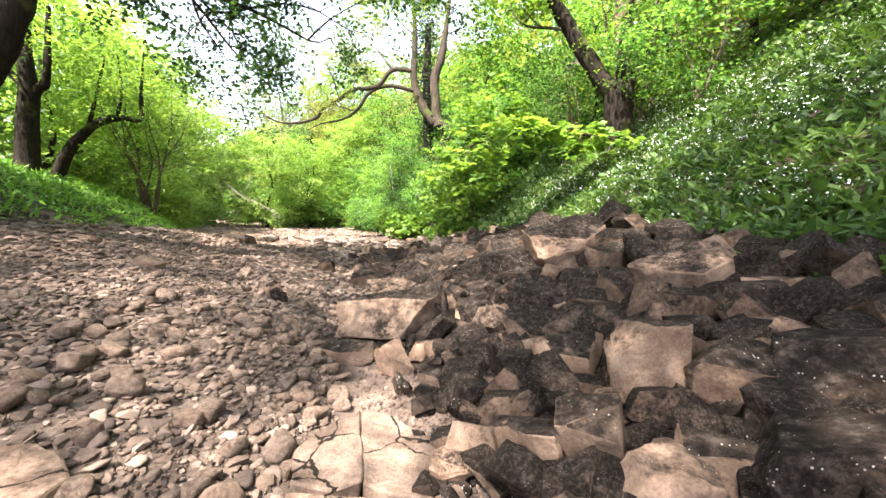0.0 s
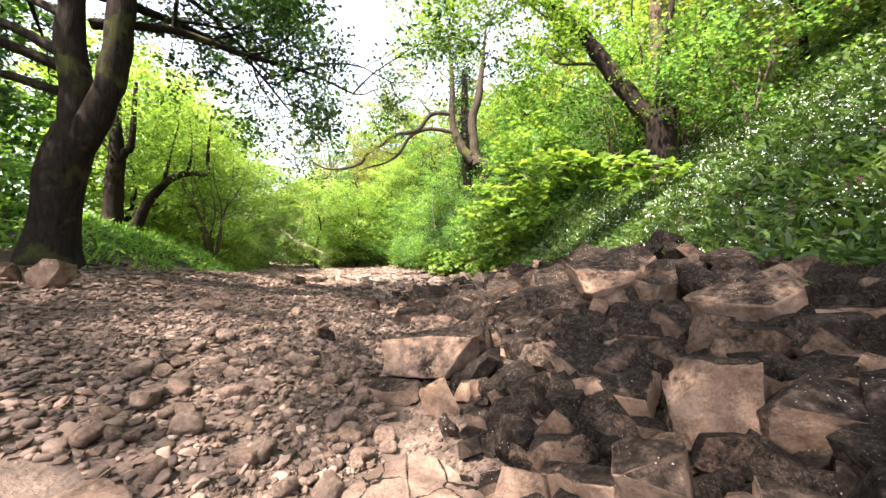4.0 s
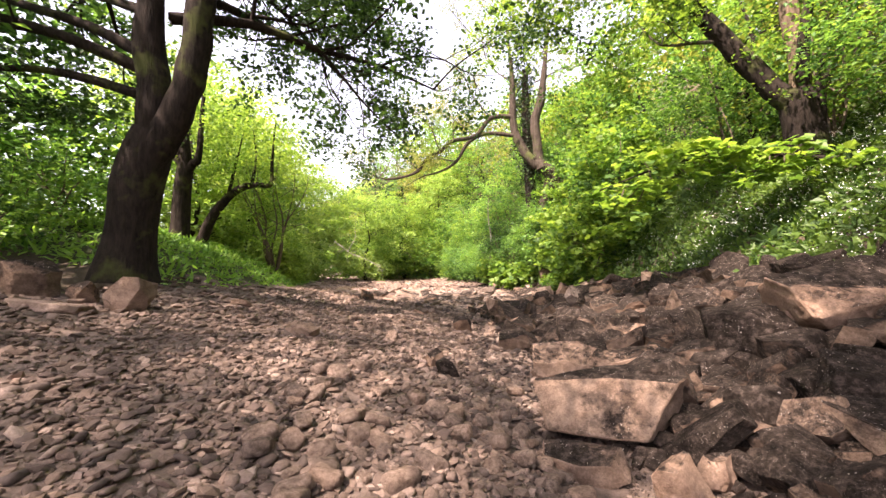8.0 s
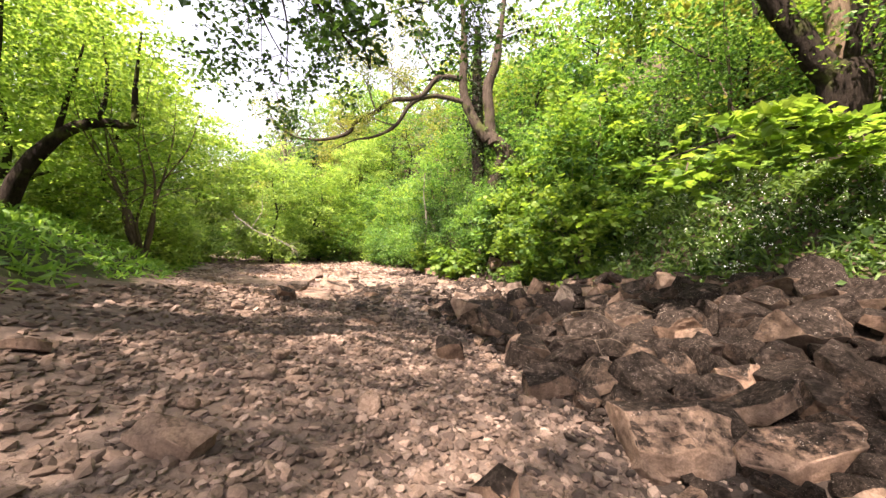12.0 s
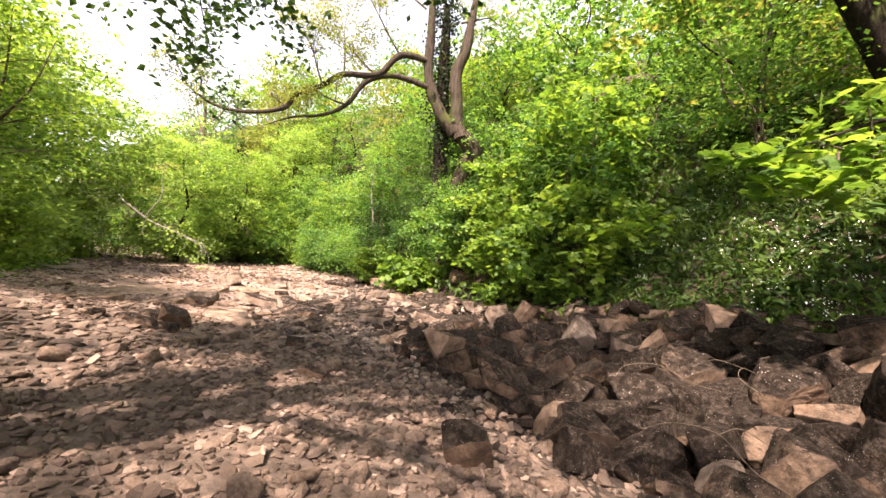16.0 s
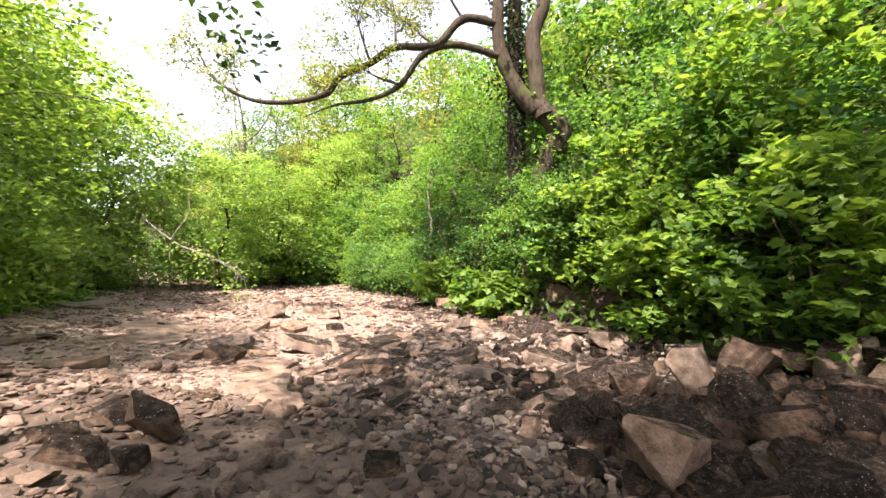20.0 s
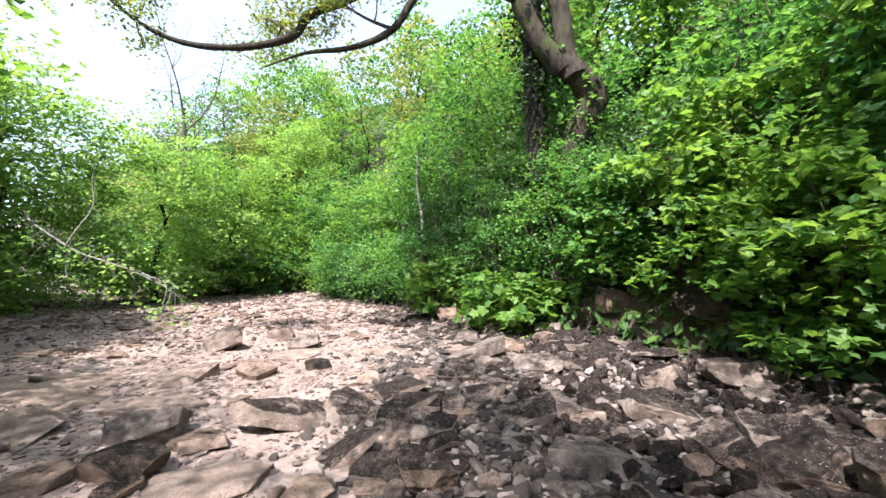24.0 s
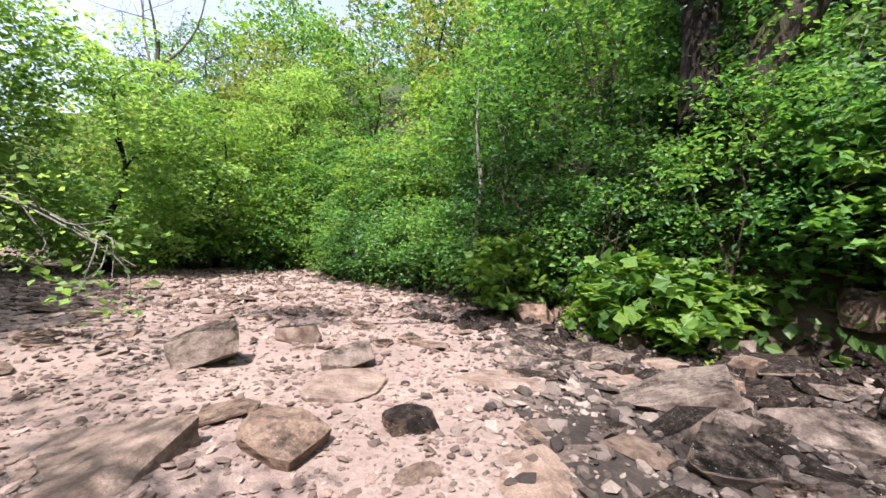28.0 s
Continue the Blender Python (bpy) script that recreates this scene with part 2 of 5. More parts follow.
# Paler leaf copy; the light missing on the left trees is in its colour.
LEAF_BRIGHTENED = leaf_material("brightened_leaves", ((0.2, (0.1200, 0.2160, 0.0600)), (0.5, (0.2040, 0.3300, 0.0900)), (0.8, (0.3000, 0.4260, 0.1260))), 0.62)
# Young oak leaves; on far rows their olive puts distance haze into the colour.
LEAF_OLIVE = leaf_material("oak_and_haze_leaves", ((0.2, (0.075, 0.117, 0.031)), (0.5, (0.161, 0.207, 0.050)), (0.8, (0.260, 0.261, 0.081))), 0.5)
LEAF_GARLIC = leaf_material("garlic_leaves", ((0.2, (0.025, 0.058, 0.015)), (0.5, (0.058, 0.118, 0.022)), (0.8, (0.105, 0.175, 0.035))), 0.45)
LEAF_IVY = leaf_material("ivy_leaves", ((0.2, (0.010, 0.022, 0.008)), (0.6, (0.022, 0.045, 0.014)), (0.9, (0.05, 0.08, 0.03))), 0.2)
GRASS = leaf_material("bank_herbs", ((0.2, (0.0741, 0.1794, 0.0325)), (0.5, (0.1339, 0.2834, 0.0494)), (0.8, (0.2015, 0.3588, 0.0715))), 0.5)
PETAL = material("garlic_petals", 0.7)[0]
PETAL.node_tree.nodes["Principled BSDF"].inputs["Base Color"].default_value = (0.78, 0.8, 0.74, 1)
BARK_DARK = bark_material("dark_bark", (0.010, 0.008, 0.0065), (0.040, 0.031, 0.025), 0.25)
BARK_GREY = bark_material("grey_bark", (0.035, 0.029, 0.023), (0.15, 0.125, 0.10), 0.4)
BARK_SUNLIT_TAN = bark_material("sunlit_tan_bark", (0.06, 0.044, 0.03), (0.19, 0.14, 0.096), 0.3)
TWIG = bark_material("twig_bark", (0.07, 0.055, 0.04), (0.17, 0.135, 0.10))

# ---- meshes ----
rng = np.random.default_rng(7)


def vnoise(p, freq, seed=0):
    """Smooth value noise in -1..1 at the rows of p."""
    q = np.asarray(p, float) * freq + seed * 17.31
    i = np.floor(q).astype(np.int64)
    f = q - i
    f = f * f * (3 - 2 * f)
    total = np.zeros(len(q))
    for dx in (0, 1):
        for dy in (0, 1):
            for dz in (0, 1):
                h = (i[:, 0] + dx) * 374761393 + (i[:, 1] + dy) * 668265263 + (i[:, 2] + dz) * 2147483647
                h = (h ^ (h >> 13)) * 1274126177 & 0xFFFFFFFF
                h = ((h ^ (h >> 16)) & 0xFFFF) / 32767.5 - 1
                w = (f[:, 0] if dx else 1 - f[:, 0]) * (f[:, 1] if dy else 1 - f[:, 1]) * (f[:, 2] if dz else 1 - f[:, 2])
                total += w * h
    return total


def mesh_np(name, verts, faces, mats, smooth=False, slots=None):
    me = bpy.data.meshes.new(name)
    m, k = faces.shape
    me.vertices.add(len(verts))
    me.vertices.foreach_set("co", np.ascontiguousarray(verts, np.float32).ravel())
    me.loops.add(m * k)
    me.loops.foreach_set("vertex_index", np.ascontiguousarray(faces, np.int32).ravel())
    me.polygons.add(m)
    me.polygons.foreach_set("loop_start", np.arange(0, m * k, k, dtype=np.int32))
    if slots is not None:
        me.polygons.foreach_set("material_index", np.ascontiguousarray(slots, np.int32))
    me.polygons.foreach_set("use_smooth", np.full(m, smooth, bool))
    for mat in mats if isinstance(mats, (list, tuple)) else [mats]:
        me.materials.append(mat)
    me.update(calc_edges=True)
    return me


def joined(pieces):
    verts, faces, base = [], [], 0
    for v, f in pieces:
        verts.append(v)
        faces.append(f + base)
        base += len(v)
    return np.concatenate(verts), np.concatenate(faces)


def thing(name, place, label, category, group="", kind="", rz=0.0):
    e = new(name)
    e.empty_display_size = 0.1
    e.matrix_basis = pose(*place, 0, 0, rz)
    return tagged(e, label, category, group, kind)


def part(name, mesh, parent, label=""):
    ob = new(name, mesh)
    ob.parent = parent
    return tagged(ob, label)


def smooth_path(points, steps):
    """Catmull-Rom through rows of (x, y, z, radius)."""
    p = np.array(points, float)
    p = np.vstack([2 * p[0] - p[1], p, 2 * p[-1] - p[-2]])
    out = []
    for i in range(1, len(p) - 2):
        for t in np.linspace(0, 1, steps, endpoint=False):
            a, b, c, d = p[i - 1:i + 3]
            out.append(0.5 * (2 * b + (c - a) * t + (2 * a - 5 * b + 4 * c - d) * t * t + (3 * b - a - 3 * c + d) * t ** 3))
    out.append(p[-2])
    out = np.array(out)
    out[:, 3] = np.maximum(out[:, 3], 0.002)
    return out


def tube(points, steps=4, sides=8, knobs=0.08, seed=0):
    q = smooth_path(points, steps)
    d = np.gradient(q[:, :3], axis=0)
    d /= np.linalg.norm(d, axis=1)[:, None] + 1e-9
    up = np.where(np.abs(d[:, 2:3]) > 0.9, np.array([[1.0, 0, 0]]), np.array([[0, 0, 1.0]]))
    a = np.cross(d, up)
    a /= np.linalg.norm(a, axis=1)[:, None]
    for i in range(1, len(a)):
        a[i] = a[i - 1] - d[i] * (a[i - 1] @ d[i])
        a[i] /= np.linalg.norm(a[i])
    b = np.cross(d, a)
    ang = np.linspace(0, 2 * np.pi, sides, endpoint=False)
    ring = a[:, None, :] * np.cos(ang)[None, :, None] + b[:, None, :] * np.sin(ang)[None, :, None]
    v = q[:, None, :3] + ring * q[:, 3][:, None, None]
    flat = v.reshape(-1, 3)
    bump = vnoise(flat, 1.0 / max(0.06, q[0, 3] * 1.3), seed) * knobs
    flat = (q[:, None, :3] + ring * (q[:, 3][:, None] * (1 + bump.reshape(len(q), sides)))[:, :, None]).reshape(-1, 3)
    n = len(q)
    i, j = np.meshgrid(np.arange(n - 1), np.arange(sides), indexing="ij")
    f = np.stack([i * sides + j, i * sides + (j + 1) % sides, (i + 1) * sides + (j + 1) % sides, (i + 1) * sides + j], -1).reshape(-1, 4)
    return flat, f


LEAF_OVAL = (np.array([(0, 0, 0), (0.45, 0.34, 0.07), (1, 0, -0.06), (0.45, -0.34, 0.07)]), np.array([(0, 1, 2), (0, 2, 3)]))
LEAF_LOBED = (np.array([(0, 0, 0), (-0.05, 0.38, 0.03), (0.24, 0.34, 0.05), (0.46, 0.60, -0.02), (0.62, 0.33, 0.05), (1.0, 0.0, -0.06), (0.62, -0.33, 0.05), (0.46, -0.60, -0.02), (0.24, -0.34, 0.05), (-0.05, -0.38, 0.03)]),
              np.array([(0, 1, 2), (0, 2, 3), (0, 3, 4), (0, 4, 5), (0, 5, 6), (0, 6, 7), (0, 7, 8), (0, 8, 9)])[:, ::-1])
LEAF_BLADE = (np.array([(0, -0.09, 0), (0, 0.09, 0), (0.55, 0.10, 0.16), (0.55, -0.10, 0.16), (1, 0, -0.02)]), np.array([(0, 2, 1), (0, 3, 2), (3, 4, 2)]))


def leaves(centres, sizes, shape, up=1.0, spread=0.55, outward=None):
    """Leaves at the centres, lying near level, turned about at random."""
    n = len(centres)
    tv, tf = shape
    nrm = rng.normal(0, spread, (n, 3))
    nrm[:, 2] += up
    if outward is not None:
        nrm += outward
    nrm /= np.linalg.norm(nrm, axis=1)[:, None]
    head = rng.normal(0, 1, (n, 3))
    head -= nrm * (head * nrm).sum(1)[:, None]
    head /= np.linalg.norm(head, axis=1)[:, None]
    side = np.cross(nrm, head)
    s = np.asarray(sizes)[:, None, None]
    v = centres[:, None, :] + s * (tv[None, :, 0:1] * head[:, None] + tv[None, :, 1:2] * side[:, None] + tv[None, :, 2:3] * nrm[:, None])
    f = (tf[None] + (np.arange(n) * len(tv))[:, None, None]).reshape(-1, 3)
    return v.reshape(-1, 3), f


def sprays(centres, per, radius, thick, size, shape, spread=0.45, droop=0.25):
    """Flat tiers of leaves round each centre, each tier tilted its own way."""
    n = len(centres)
    ang, rad = rng.uniform(0, 2 * np.pi, (n, per)), radius * np.sqrt(rng.uniform(0, 1, (n, per))) * rng.uniform(0.6, 1.25, (n, 1))
    tilt = rng.normal(0, droop, (n, 2))
    x, y = rad * np.cos(ang), rad * np.sin(ang)
    z = x * tilt[:, 0:1] + y * tilt[:, 1:2] - 0.25 * rad ** 2 / radius + rng.normal(0, thick, (n, per))
    c = (centres[:, None, :] + np.stack([x, y, z], -1)).reshape(-1, 3)
    return leaves(c, size * rng.uniform(0.6, 1.3, len(c)), shape, 1.0, spread)


# ---- the lie of the land ----
def line(y, *pairs):
    return np.interp(y, [a for a, b in pairs], [b for a, b in pairs])


def right_toe(y):
    return line(y, (-8, 4.2), (0, 3.3), (4, 2.9), (6, 2.5), (9, 1.9), (11, 1.4), (12.5, 0.4), (17, -0.2), (19, -0.9), (22, -2.2), (26, -4.4), (28.5, -6.0), (32, -7.6), (36, -10), (42, -18), (60, -45))


def left_toe(y):
    return line(y, (-8, -6.2), (0, -6.6), (5, -7.1), (9, -8.2), (13, -9.4), (16, -11.2), (18, -12.4), (22, -14.2), (27, -16.5), (32, -21), (40, -34), (60, -60))


def dark_edge(y):
    """Where the algae-dark stones of the channel give way to the paler bed."""
    return line(y, (-2, -0.8), (4, -1.3), (9, -2.0), (11, -3.4), (13, -4.9), (16, -5.7), (19, -4.9), (22, -3.5), (25, -4.6), (30, -7.5))


def height(x, y):
    """The ground's height: gravel bar, channel, bed and both banks."""
    x, y = np.broadcast_arrays(np.asarray(x, float), np.asarray(y, float))
    xr, xl = right_toe(y), left_toe(y)
    zr = line(y, (-8, 1.0), (4, 0.85), (6, 1.05), (9, 0.85), (11, 0.7), (13, 0.35), (17, 0.2), (30, 0.12), (60, 0.3))
    zl = line(y, (-8, 1.0), (6, 1.0), (10, 0.85), (14, 0.55), (18, 0.4), (22, 0.2), (60, 0.3))
    xb = line(y, (-8, -1.2), (2, -1.5), (6, -2.4), (9, -3.2), (12, -4.6), (14, -5.8), (18, -8.8), (24, -11.5), (32, -16), (60, -50))
    zb = line(y, (-8, -0.05), (2, -0.02), (8, 0.03), (12, 0.08), (18, 0.04), (60, 0.1))
    xc = line(y, (-8, 0.2), (2, -0.4), (5, -1.2), (9, -1.0), (13.5, -2.1), (17, -2.0), (20, -3.0), (26, -6.5), (32, -11), (60, -47))
    zc = line(y, (-8, -0.35), (2, -0.33), (5, -0.33), (9, -0.25), (13.5, -0.26), (16, -0.18), (20, -0.02), (60, 0.05))
    xm, zm = 0.5 * (xc + xr), zc + 0.30 * (zr - zc)
    z = np.where(x < xb, zl + (zb - zl) * (x - xl) / (xb - xl), np.where(x < xc, zb + (zc - zb) * (x - xb) / (xc - xb), np.where(x < xm, zc + (zm - zc) * (x - xc) / (xm - xc), zm + (zr - zm) * (x - xm) / (xr - xm))))
    d = np.maximum(x - xr, 0)
    s = line(y, (-8, 0.9), (12, 0.9), (16, 1.0), (19, 1.9), (23, 1.9), (28, 1.1), (60, 0.8))
    z = np.where(x > xr, zr + np.minimum(d, 2) * s + np.clip(d - 2, 0, 9) * 0.85 + np.clip(d - 11, 0, 60) * 0.3, z)
    d = np.maximum(xl - x, 0)
    s = line(y, (-8, 0.12), (5.5, 0.12), (8, 0.75), (14, 0.75), (18, 0.4), (26, 0.25), (60, 0.2))
    top = line(y, (-8, 0.5), (5.5, 0.6), (8, 2.0), (14, 2.4), (22, 1.6), (60, 1.5))
    z = np.where(x < xl, zl + top * (1 - np.exp(-d * s / top)) + 0.02 * np.clip(d - 12, 0, 200), z)
    far = np.clip((y - 40) / 60, 0, 1)
    return z + 9.0 * far * far * (3 - 2 * far)


def ground_at(x, y):
    return float(height(x, y))


# ---- ground ----
def spaced(parts):
    return np.concatenate([np.arange(a, b, s) for a, b, s in parts] + [[parts[-1][1]]])


gx = spaced(((-600, -120, 60), (-120, -40, 10), (-40, -13, 1.0), (-13, 5, 0.2), (5, 30, 1.0), (30, 120, 10), (120, 600, 60)))
gy = spaced(((-600, -120, 60), (-120, -30, 10), (-30, -3, 1.0), (-3, 31, 0.2), (31, 60, 1.0), (60, 120, 10), (120, 600, 60)))
GX, GY = np.meshgrid(gx, gy, indexing="ij")
flat = np.stack([GX.ravel(), GY.ravel(), np.zeros(GX.size)], 1)
gz = height(flat[:, 0], flat[:, 1]) + 0.05 * vnoise(flat, 1.1, 1) + 0.022 * vnoise(flat, 4.0, 2)
ni, nj = GX.shape
ii, jj = np.meshgrid(np.arange(ni - 1), np.arange(nj - 1), indexing="ij")
gf = np.stack([ii * nj + jj, (ii + 1) * nj + jj, (ii + 1) * nj + jj + 1, ii * nj + jj + 1], -1).reshape(-1, 4)
cx, cy = (GX[:-1, :-1] + GX[1:, 1:]).ravel() / 2, (GY[:-1, :-1] + GY[1:, 1:]).ravel() / 2
wob = 0.35 * vnoise(np.stack([cx, cy, 0 * cx], 1), 1.3, 3)
in_bed = (cx + wob > left_toe(cy)) & (cx + wob < right_toe(cy))
slot = np.where(in_bed, np.where((cy > 13.5 + 0.5 * (cx + 6) + 2 * wob) & (cx < dark_edge(cy) + wob) & (cy < 60), 1, 0), np.where((cx > right_toe(cy)) & (cy < 40) | (cy < 6.5), 2, 3))
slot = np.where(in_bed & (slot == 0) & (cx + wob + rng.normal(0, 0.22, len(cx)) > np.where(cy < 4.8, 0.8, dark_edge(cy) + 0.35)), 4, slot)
ground = new("ground", mesh_np("ground", np.stack([flat[:, 0], flat[:, 1], gz], 1), gf, [SILT, PALE_BED, SOIL, TURF, GAP_SHADE_SILT], True, slot))
tagged(ground, "dry stony river bed between a soil bank and a steep wooded slope", "ground", kind="structure")

# ---- gravel ----
phi = (1 + 5 ** 0.5) / 2
ICO = np.array([(-1, phi, 0), (1, phi, 0), (-1, -phi, 0), (1, -phi, 0), (0, -1, phi), (0, 1, phi), (0, -1, -phi), (0, 1, -phi), (phi, 0, -1), (phi, 0, 1), (-phi, 0, -1), (-phi, 0, 1)]) / math.hypot(1, phi)
ICO_F = np.array([(0, 11, 5), (0, 5, 1), (0, 1, 7), (0, 7, 10), (0, 10, 11), (1, 5, 9), (5, 11, 4), (11, 10, 2), (10, 7, 6), (7, 1, 8), (3, 9, 4), (3, 4, 2), (3, 2, 6), (3, 6, 8), (3, 8, 9), (4, 9, 5), (2, 4, 11), (6, 2, 10), (8, 6, 7), (9, 8, 1)])
CUBE = np.array([(x, y, z) for x in (-0.7, 0.7) for y in (-0.7, 0.7) for z in (-0.7, 0.7)])
CUBE_F = np.array([(0, 1, 3), (0, 3, 2), (4, 6, 7), (4, 7, 5), (0, 4, 5), (0, 5, 1), (2, 3, 7), (2, 7, 6), (0, 2, 6), (0, 6, 4), (1, 5, 7), (1, 7, 3)])


SPHERES = {}


def sphere(level):
    if level not in SPHERES:
        bm = bmesh.new()
        bmesh.ops.create_icosphere(bm, subdivisions=level, radius=1)
        bm.verts.ensure_lookup_table()
        SPHERES[level] = (np.array([v.co for v in bm.verts]), np.array([[v.index for v in f.verts] for f in bm.faces]))
        bm.free()
    return SPHERES[level]


# bedrock showing through the stones where the walk begins: one cracked slab and two plain ones
CRACKED = (((-0.75, 2.57), (-0.54, 2.83), (-0.37, 2.04), (-0.53, 1.97), (-0.76, 2.01), (-0.84, 2.32)),
           ((-0.54, 2.83), (-0.27, 2.78), (0.12, 2.32), (0.23, 1.85), (-0.07, 1.94), (-0.37, 2.04)),
           ((-0.75, 1.98), (-0.54, 1.94), (-0.48, 1.65), (-0.49, 1.34), (-0.73, 0.7), (-0.85, 1.2), (-0.73, 1.67)),
           ((-0.52, 1.95), (-0.07, 1.91), (0.1, 1.71), (-0.03, 1.47), (-0.03, 0.7), (-0.6, 0.6), (-0.46, 1.57)),
           ((-0.06, 1.9), (0.22, 1.82), (0.39, 1.44), (0.45, 0.7), (-0.0, 0.65), (-0.01, 1.45), (0.11, 1.7)))
PLAIN = ((-2.8, 1.72), (-2.29, 1.97), (-1.86, 1.89), (-1.6, 1.68), (-1.57, 1.37), (-1.67, 1.17), (-1.85, 0.9), (-2.85, 0.7))
SMALL = ((-1.34, 1.57), (-1.15, 1.56), (-0.96, 1.2), (-1.04, 1.1), (-1.33, 1.2))


def inside(poly, x, y):
    hit = np.zeros(len(x), bool)
    for (x0, y0), (x1, y1) in zip(poly, poly[1:] + poly[:1]):
        hit ^= ((y0 > y) != (y1 > y)) & (x < (x1 - x0) * (y - y0) / (y1 - y0 + 1e-12) + x0)
    return hit


def turns(rx, ry, rz):
    cx_, sx_, cy_, sy_, cz_, sz_ = np.cos(rx), np.sin(rx), np.cos(ry), np.sin(ry), np.cos(rz), np.sin(rz)
    return np.stack([np.stack([cz_ * cy_, cz_ * sy_ * sx_ - sz_ * cx_, cz_ * sy_ * cx_ + sz_ * sx_], -1), np.stack([sz_ * cy_, sz_ * sy_ * sx_ + cz_ * cx_, sz_ * sy_ * cx_ - cz_ * sx_], -1), np.stack([-sy_, cy_ * sx_, cy_ * cx_], -1)], -2)


def gravel(name, xy, size, mat, label, template=(ICO, ICO_F), flatness=0.42, tilt=0.28, lift=0.25):
    bare = np.zeros(len(xy), bool)
    for poly in (*CRACKED, PLAIN, SMALL):
        bare |= inside(poly, xy[:, 0], xy[:, 1])
    bare &= rng.uniform(0, 1, len(xy)) < 0.985
    xy, size = xy[~bare], size[~bare]
    n = len(xy)
    tv, tf = template
    rough = 1.0 if len(tv) < 20 else 0.55
    v = tv[None] * (1 + rough * rng.uniform(-0.32, 0.22, (n, len(tv), 1)))
    v = v * (np.stack([np.ones(n), rng.uniform(0.55, 0.95, n), flatness * rng.uniform(0.6, 1.5, n)], 1) * size[:, None] * 0.5)[:, None, :]
    r = turns(rng.normal(0, tilt, n), rng.normal(0.05, tilt, n), rng.uniform(0, 6.283, n))
    v = np.einsum("nij,nkj->nki", r, v)
    p3 = np.stack([xy[:, 0], xy[:, 1], 0 * size], 1)
    z = height(xy[:, 0], xy[:, 1]) + 0.05 * vnoise(p3, 1.1, 1) + 0.022 * vnoise(p3, 4.0, 2) + lift * flatness * size * rng.uniform(0.4, 1.6, n)
    v += np.stack([xy[:, 0], xy[:, 1], z], 1)[:, None, :]
    f = (tf[None] + (np.arange(n) * len(tv))[:, None, None]).reshape(-1, 3)
    ob = new(name, mesh_np(name, v.reshape(-1, 3), f, mat))
    return tagged(ob, label, "gravel", kind="stuff")


def scatter(n, x0, x1, y0, y1, keep):
    xy = np.stack([rng.uniform(x0, x1, n), rng.uniform(y0, y1, n)], 1)
    return xy[keep(xy[:, 0], xy[:, 1])]


def bar_foot(y):
    return line(y, (-8, -0.9), (2, -0.7), (4, -1.3), (6, -1.9), (9, -2.0), (12, -3.2), (16, -4.5), (30, -8))


def stone_sizes(n, small, big):
    return small * (big / small) ** (rng.uniform(0, 1, n) ** 2.2)


xy = scatter(44000, -8, 0.6, -1.0, 13.5, lambda x, y: (x > left_toe(y) - 0.3) & (x < bar_foot(y) + rng.normal(0, 0.3, len(x))))
near = (xy[:, 1] < 11.5) & (xy[:, 0] > -6.0)
size = stone_sizes(len(xy), 0.04, 0.14)
small = size < 0.055
gravel("fine_gravel", xy[near & small], size[near & small], BAR, "small brown pebbles of the gravel bar", (CUBE, CUBE_F), 0.45)
gravel("bar_gravel", xy[near & ~small], size[near & ~small], BAR, "brown flat pebbles covering the sloping gravel bar", flatness=0.40)
far_i = np.flatnonzero(~near)[::3]
gravel("upper_gravel", xy[far_i], 1.35 * size[far_i], BAR, "brown flat pebbles under the soil bank", flatness=0.36)
xy = scatter(38000, -13, -1, 11.0, 24, lambda x, y: (x > left_toe(y) - 0.2) & (x < dark_edge(y) + rng.normal(0, 0.4, len(x))) & (y > 13.3 + rng.normal(0, 0.8, len(x)) + 0.25 * (x + 6)))
near = (xy[:, 1] < 20) & (xy[:, 0] > -10)
size = stone_sizes(len(xy), 0.03, 0.12)
gravel("bed_gravel", xy[near], size[near], BED, "pale pinkish flat stones strewn over the dry bed", flatness=0.30, tilt=0.22)
far_i = np.flatnonzero(~near)[::3]
gravel("outer_gravel", xy[far_i], 1.35 * size[far_i], BED, "pale pinkish stones on the farther bed", (CUBE, CUBE_F), 0.3)
xy = scatter(9000, -22, -1, 23, 36, lambda x, y: (x > left_toe(y)) & (x < right_toe(y) - 0.3))
gravel("far_gravel", xy, stone_sizes(len(xy), 0.08, 0.3), BED, "pale stones on the far stretch of bed", (CUBE, CUBE_F), 0.35)
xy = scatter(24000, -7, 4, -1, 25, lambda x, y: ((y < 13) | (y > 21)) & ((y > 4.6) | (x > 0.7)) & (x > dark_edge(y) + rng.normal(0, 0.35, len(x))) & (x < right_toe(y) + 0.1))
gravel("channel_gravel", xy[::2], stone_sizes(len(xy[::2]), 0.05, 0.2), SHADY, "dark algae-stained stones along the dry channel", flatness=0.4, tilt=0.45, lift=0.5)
xy = scatter(14000, -6.0, 0, 12.5, 22, lambda x, y: (x > dark_edge(y) + rng.normal(0.3, 0.6, len(x))) & (x < right_toe(y)))
gravel("channel_stones", xy, stone_sizes(len(xy), 0.05, 0.22), GREYS, "flat dark stones crowding the dry channel", flatness=0.4, tilt=0.35)
xy = scatter(9000, -1.6, 0.9, 0.6, 4.8, lambda x, y: x > -1.6 + rng.normal(0, 0.1, len(x)))
gravel("grit", xy, stone_sizes(len(xy), 0.018, 0.05), BAR, "fine reddish grit and small pebbles between the slabs", (CUBE, CUBE_F), 0.6, 0.5)

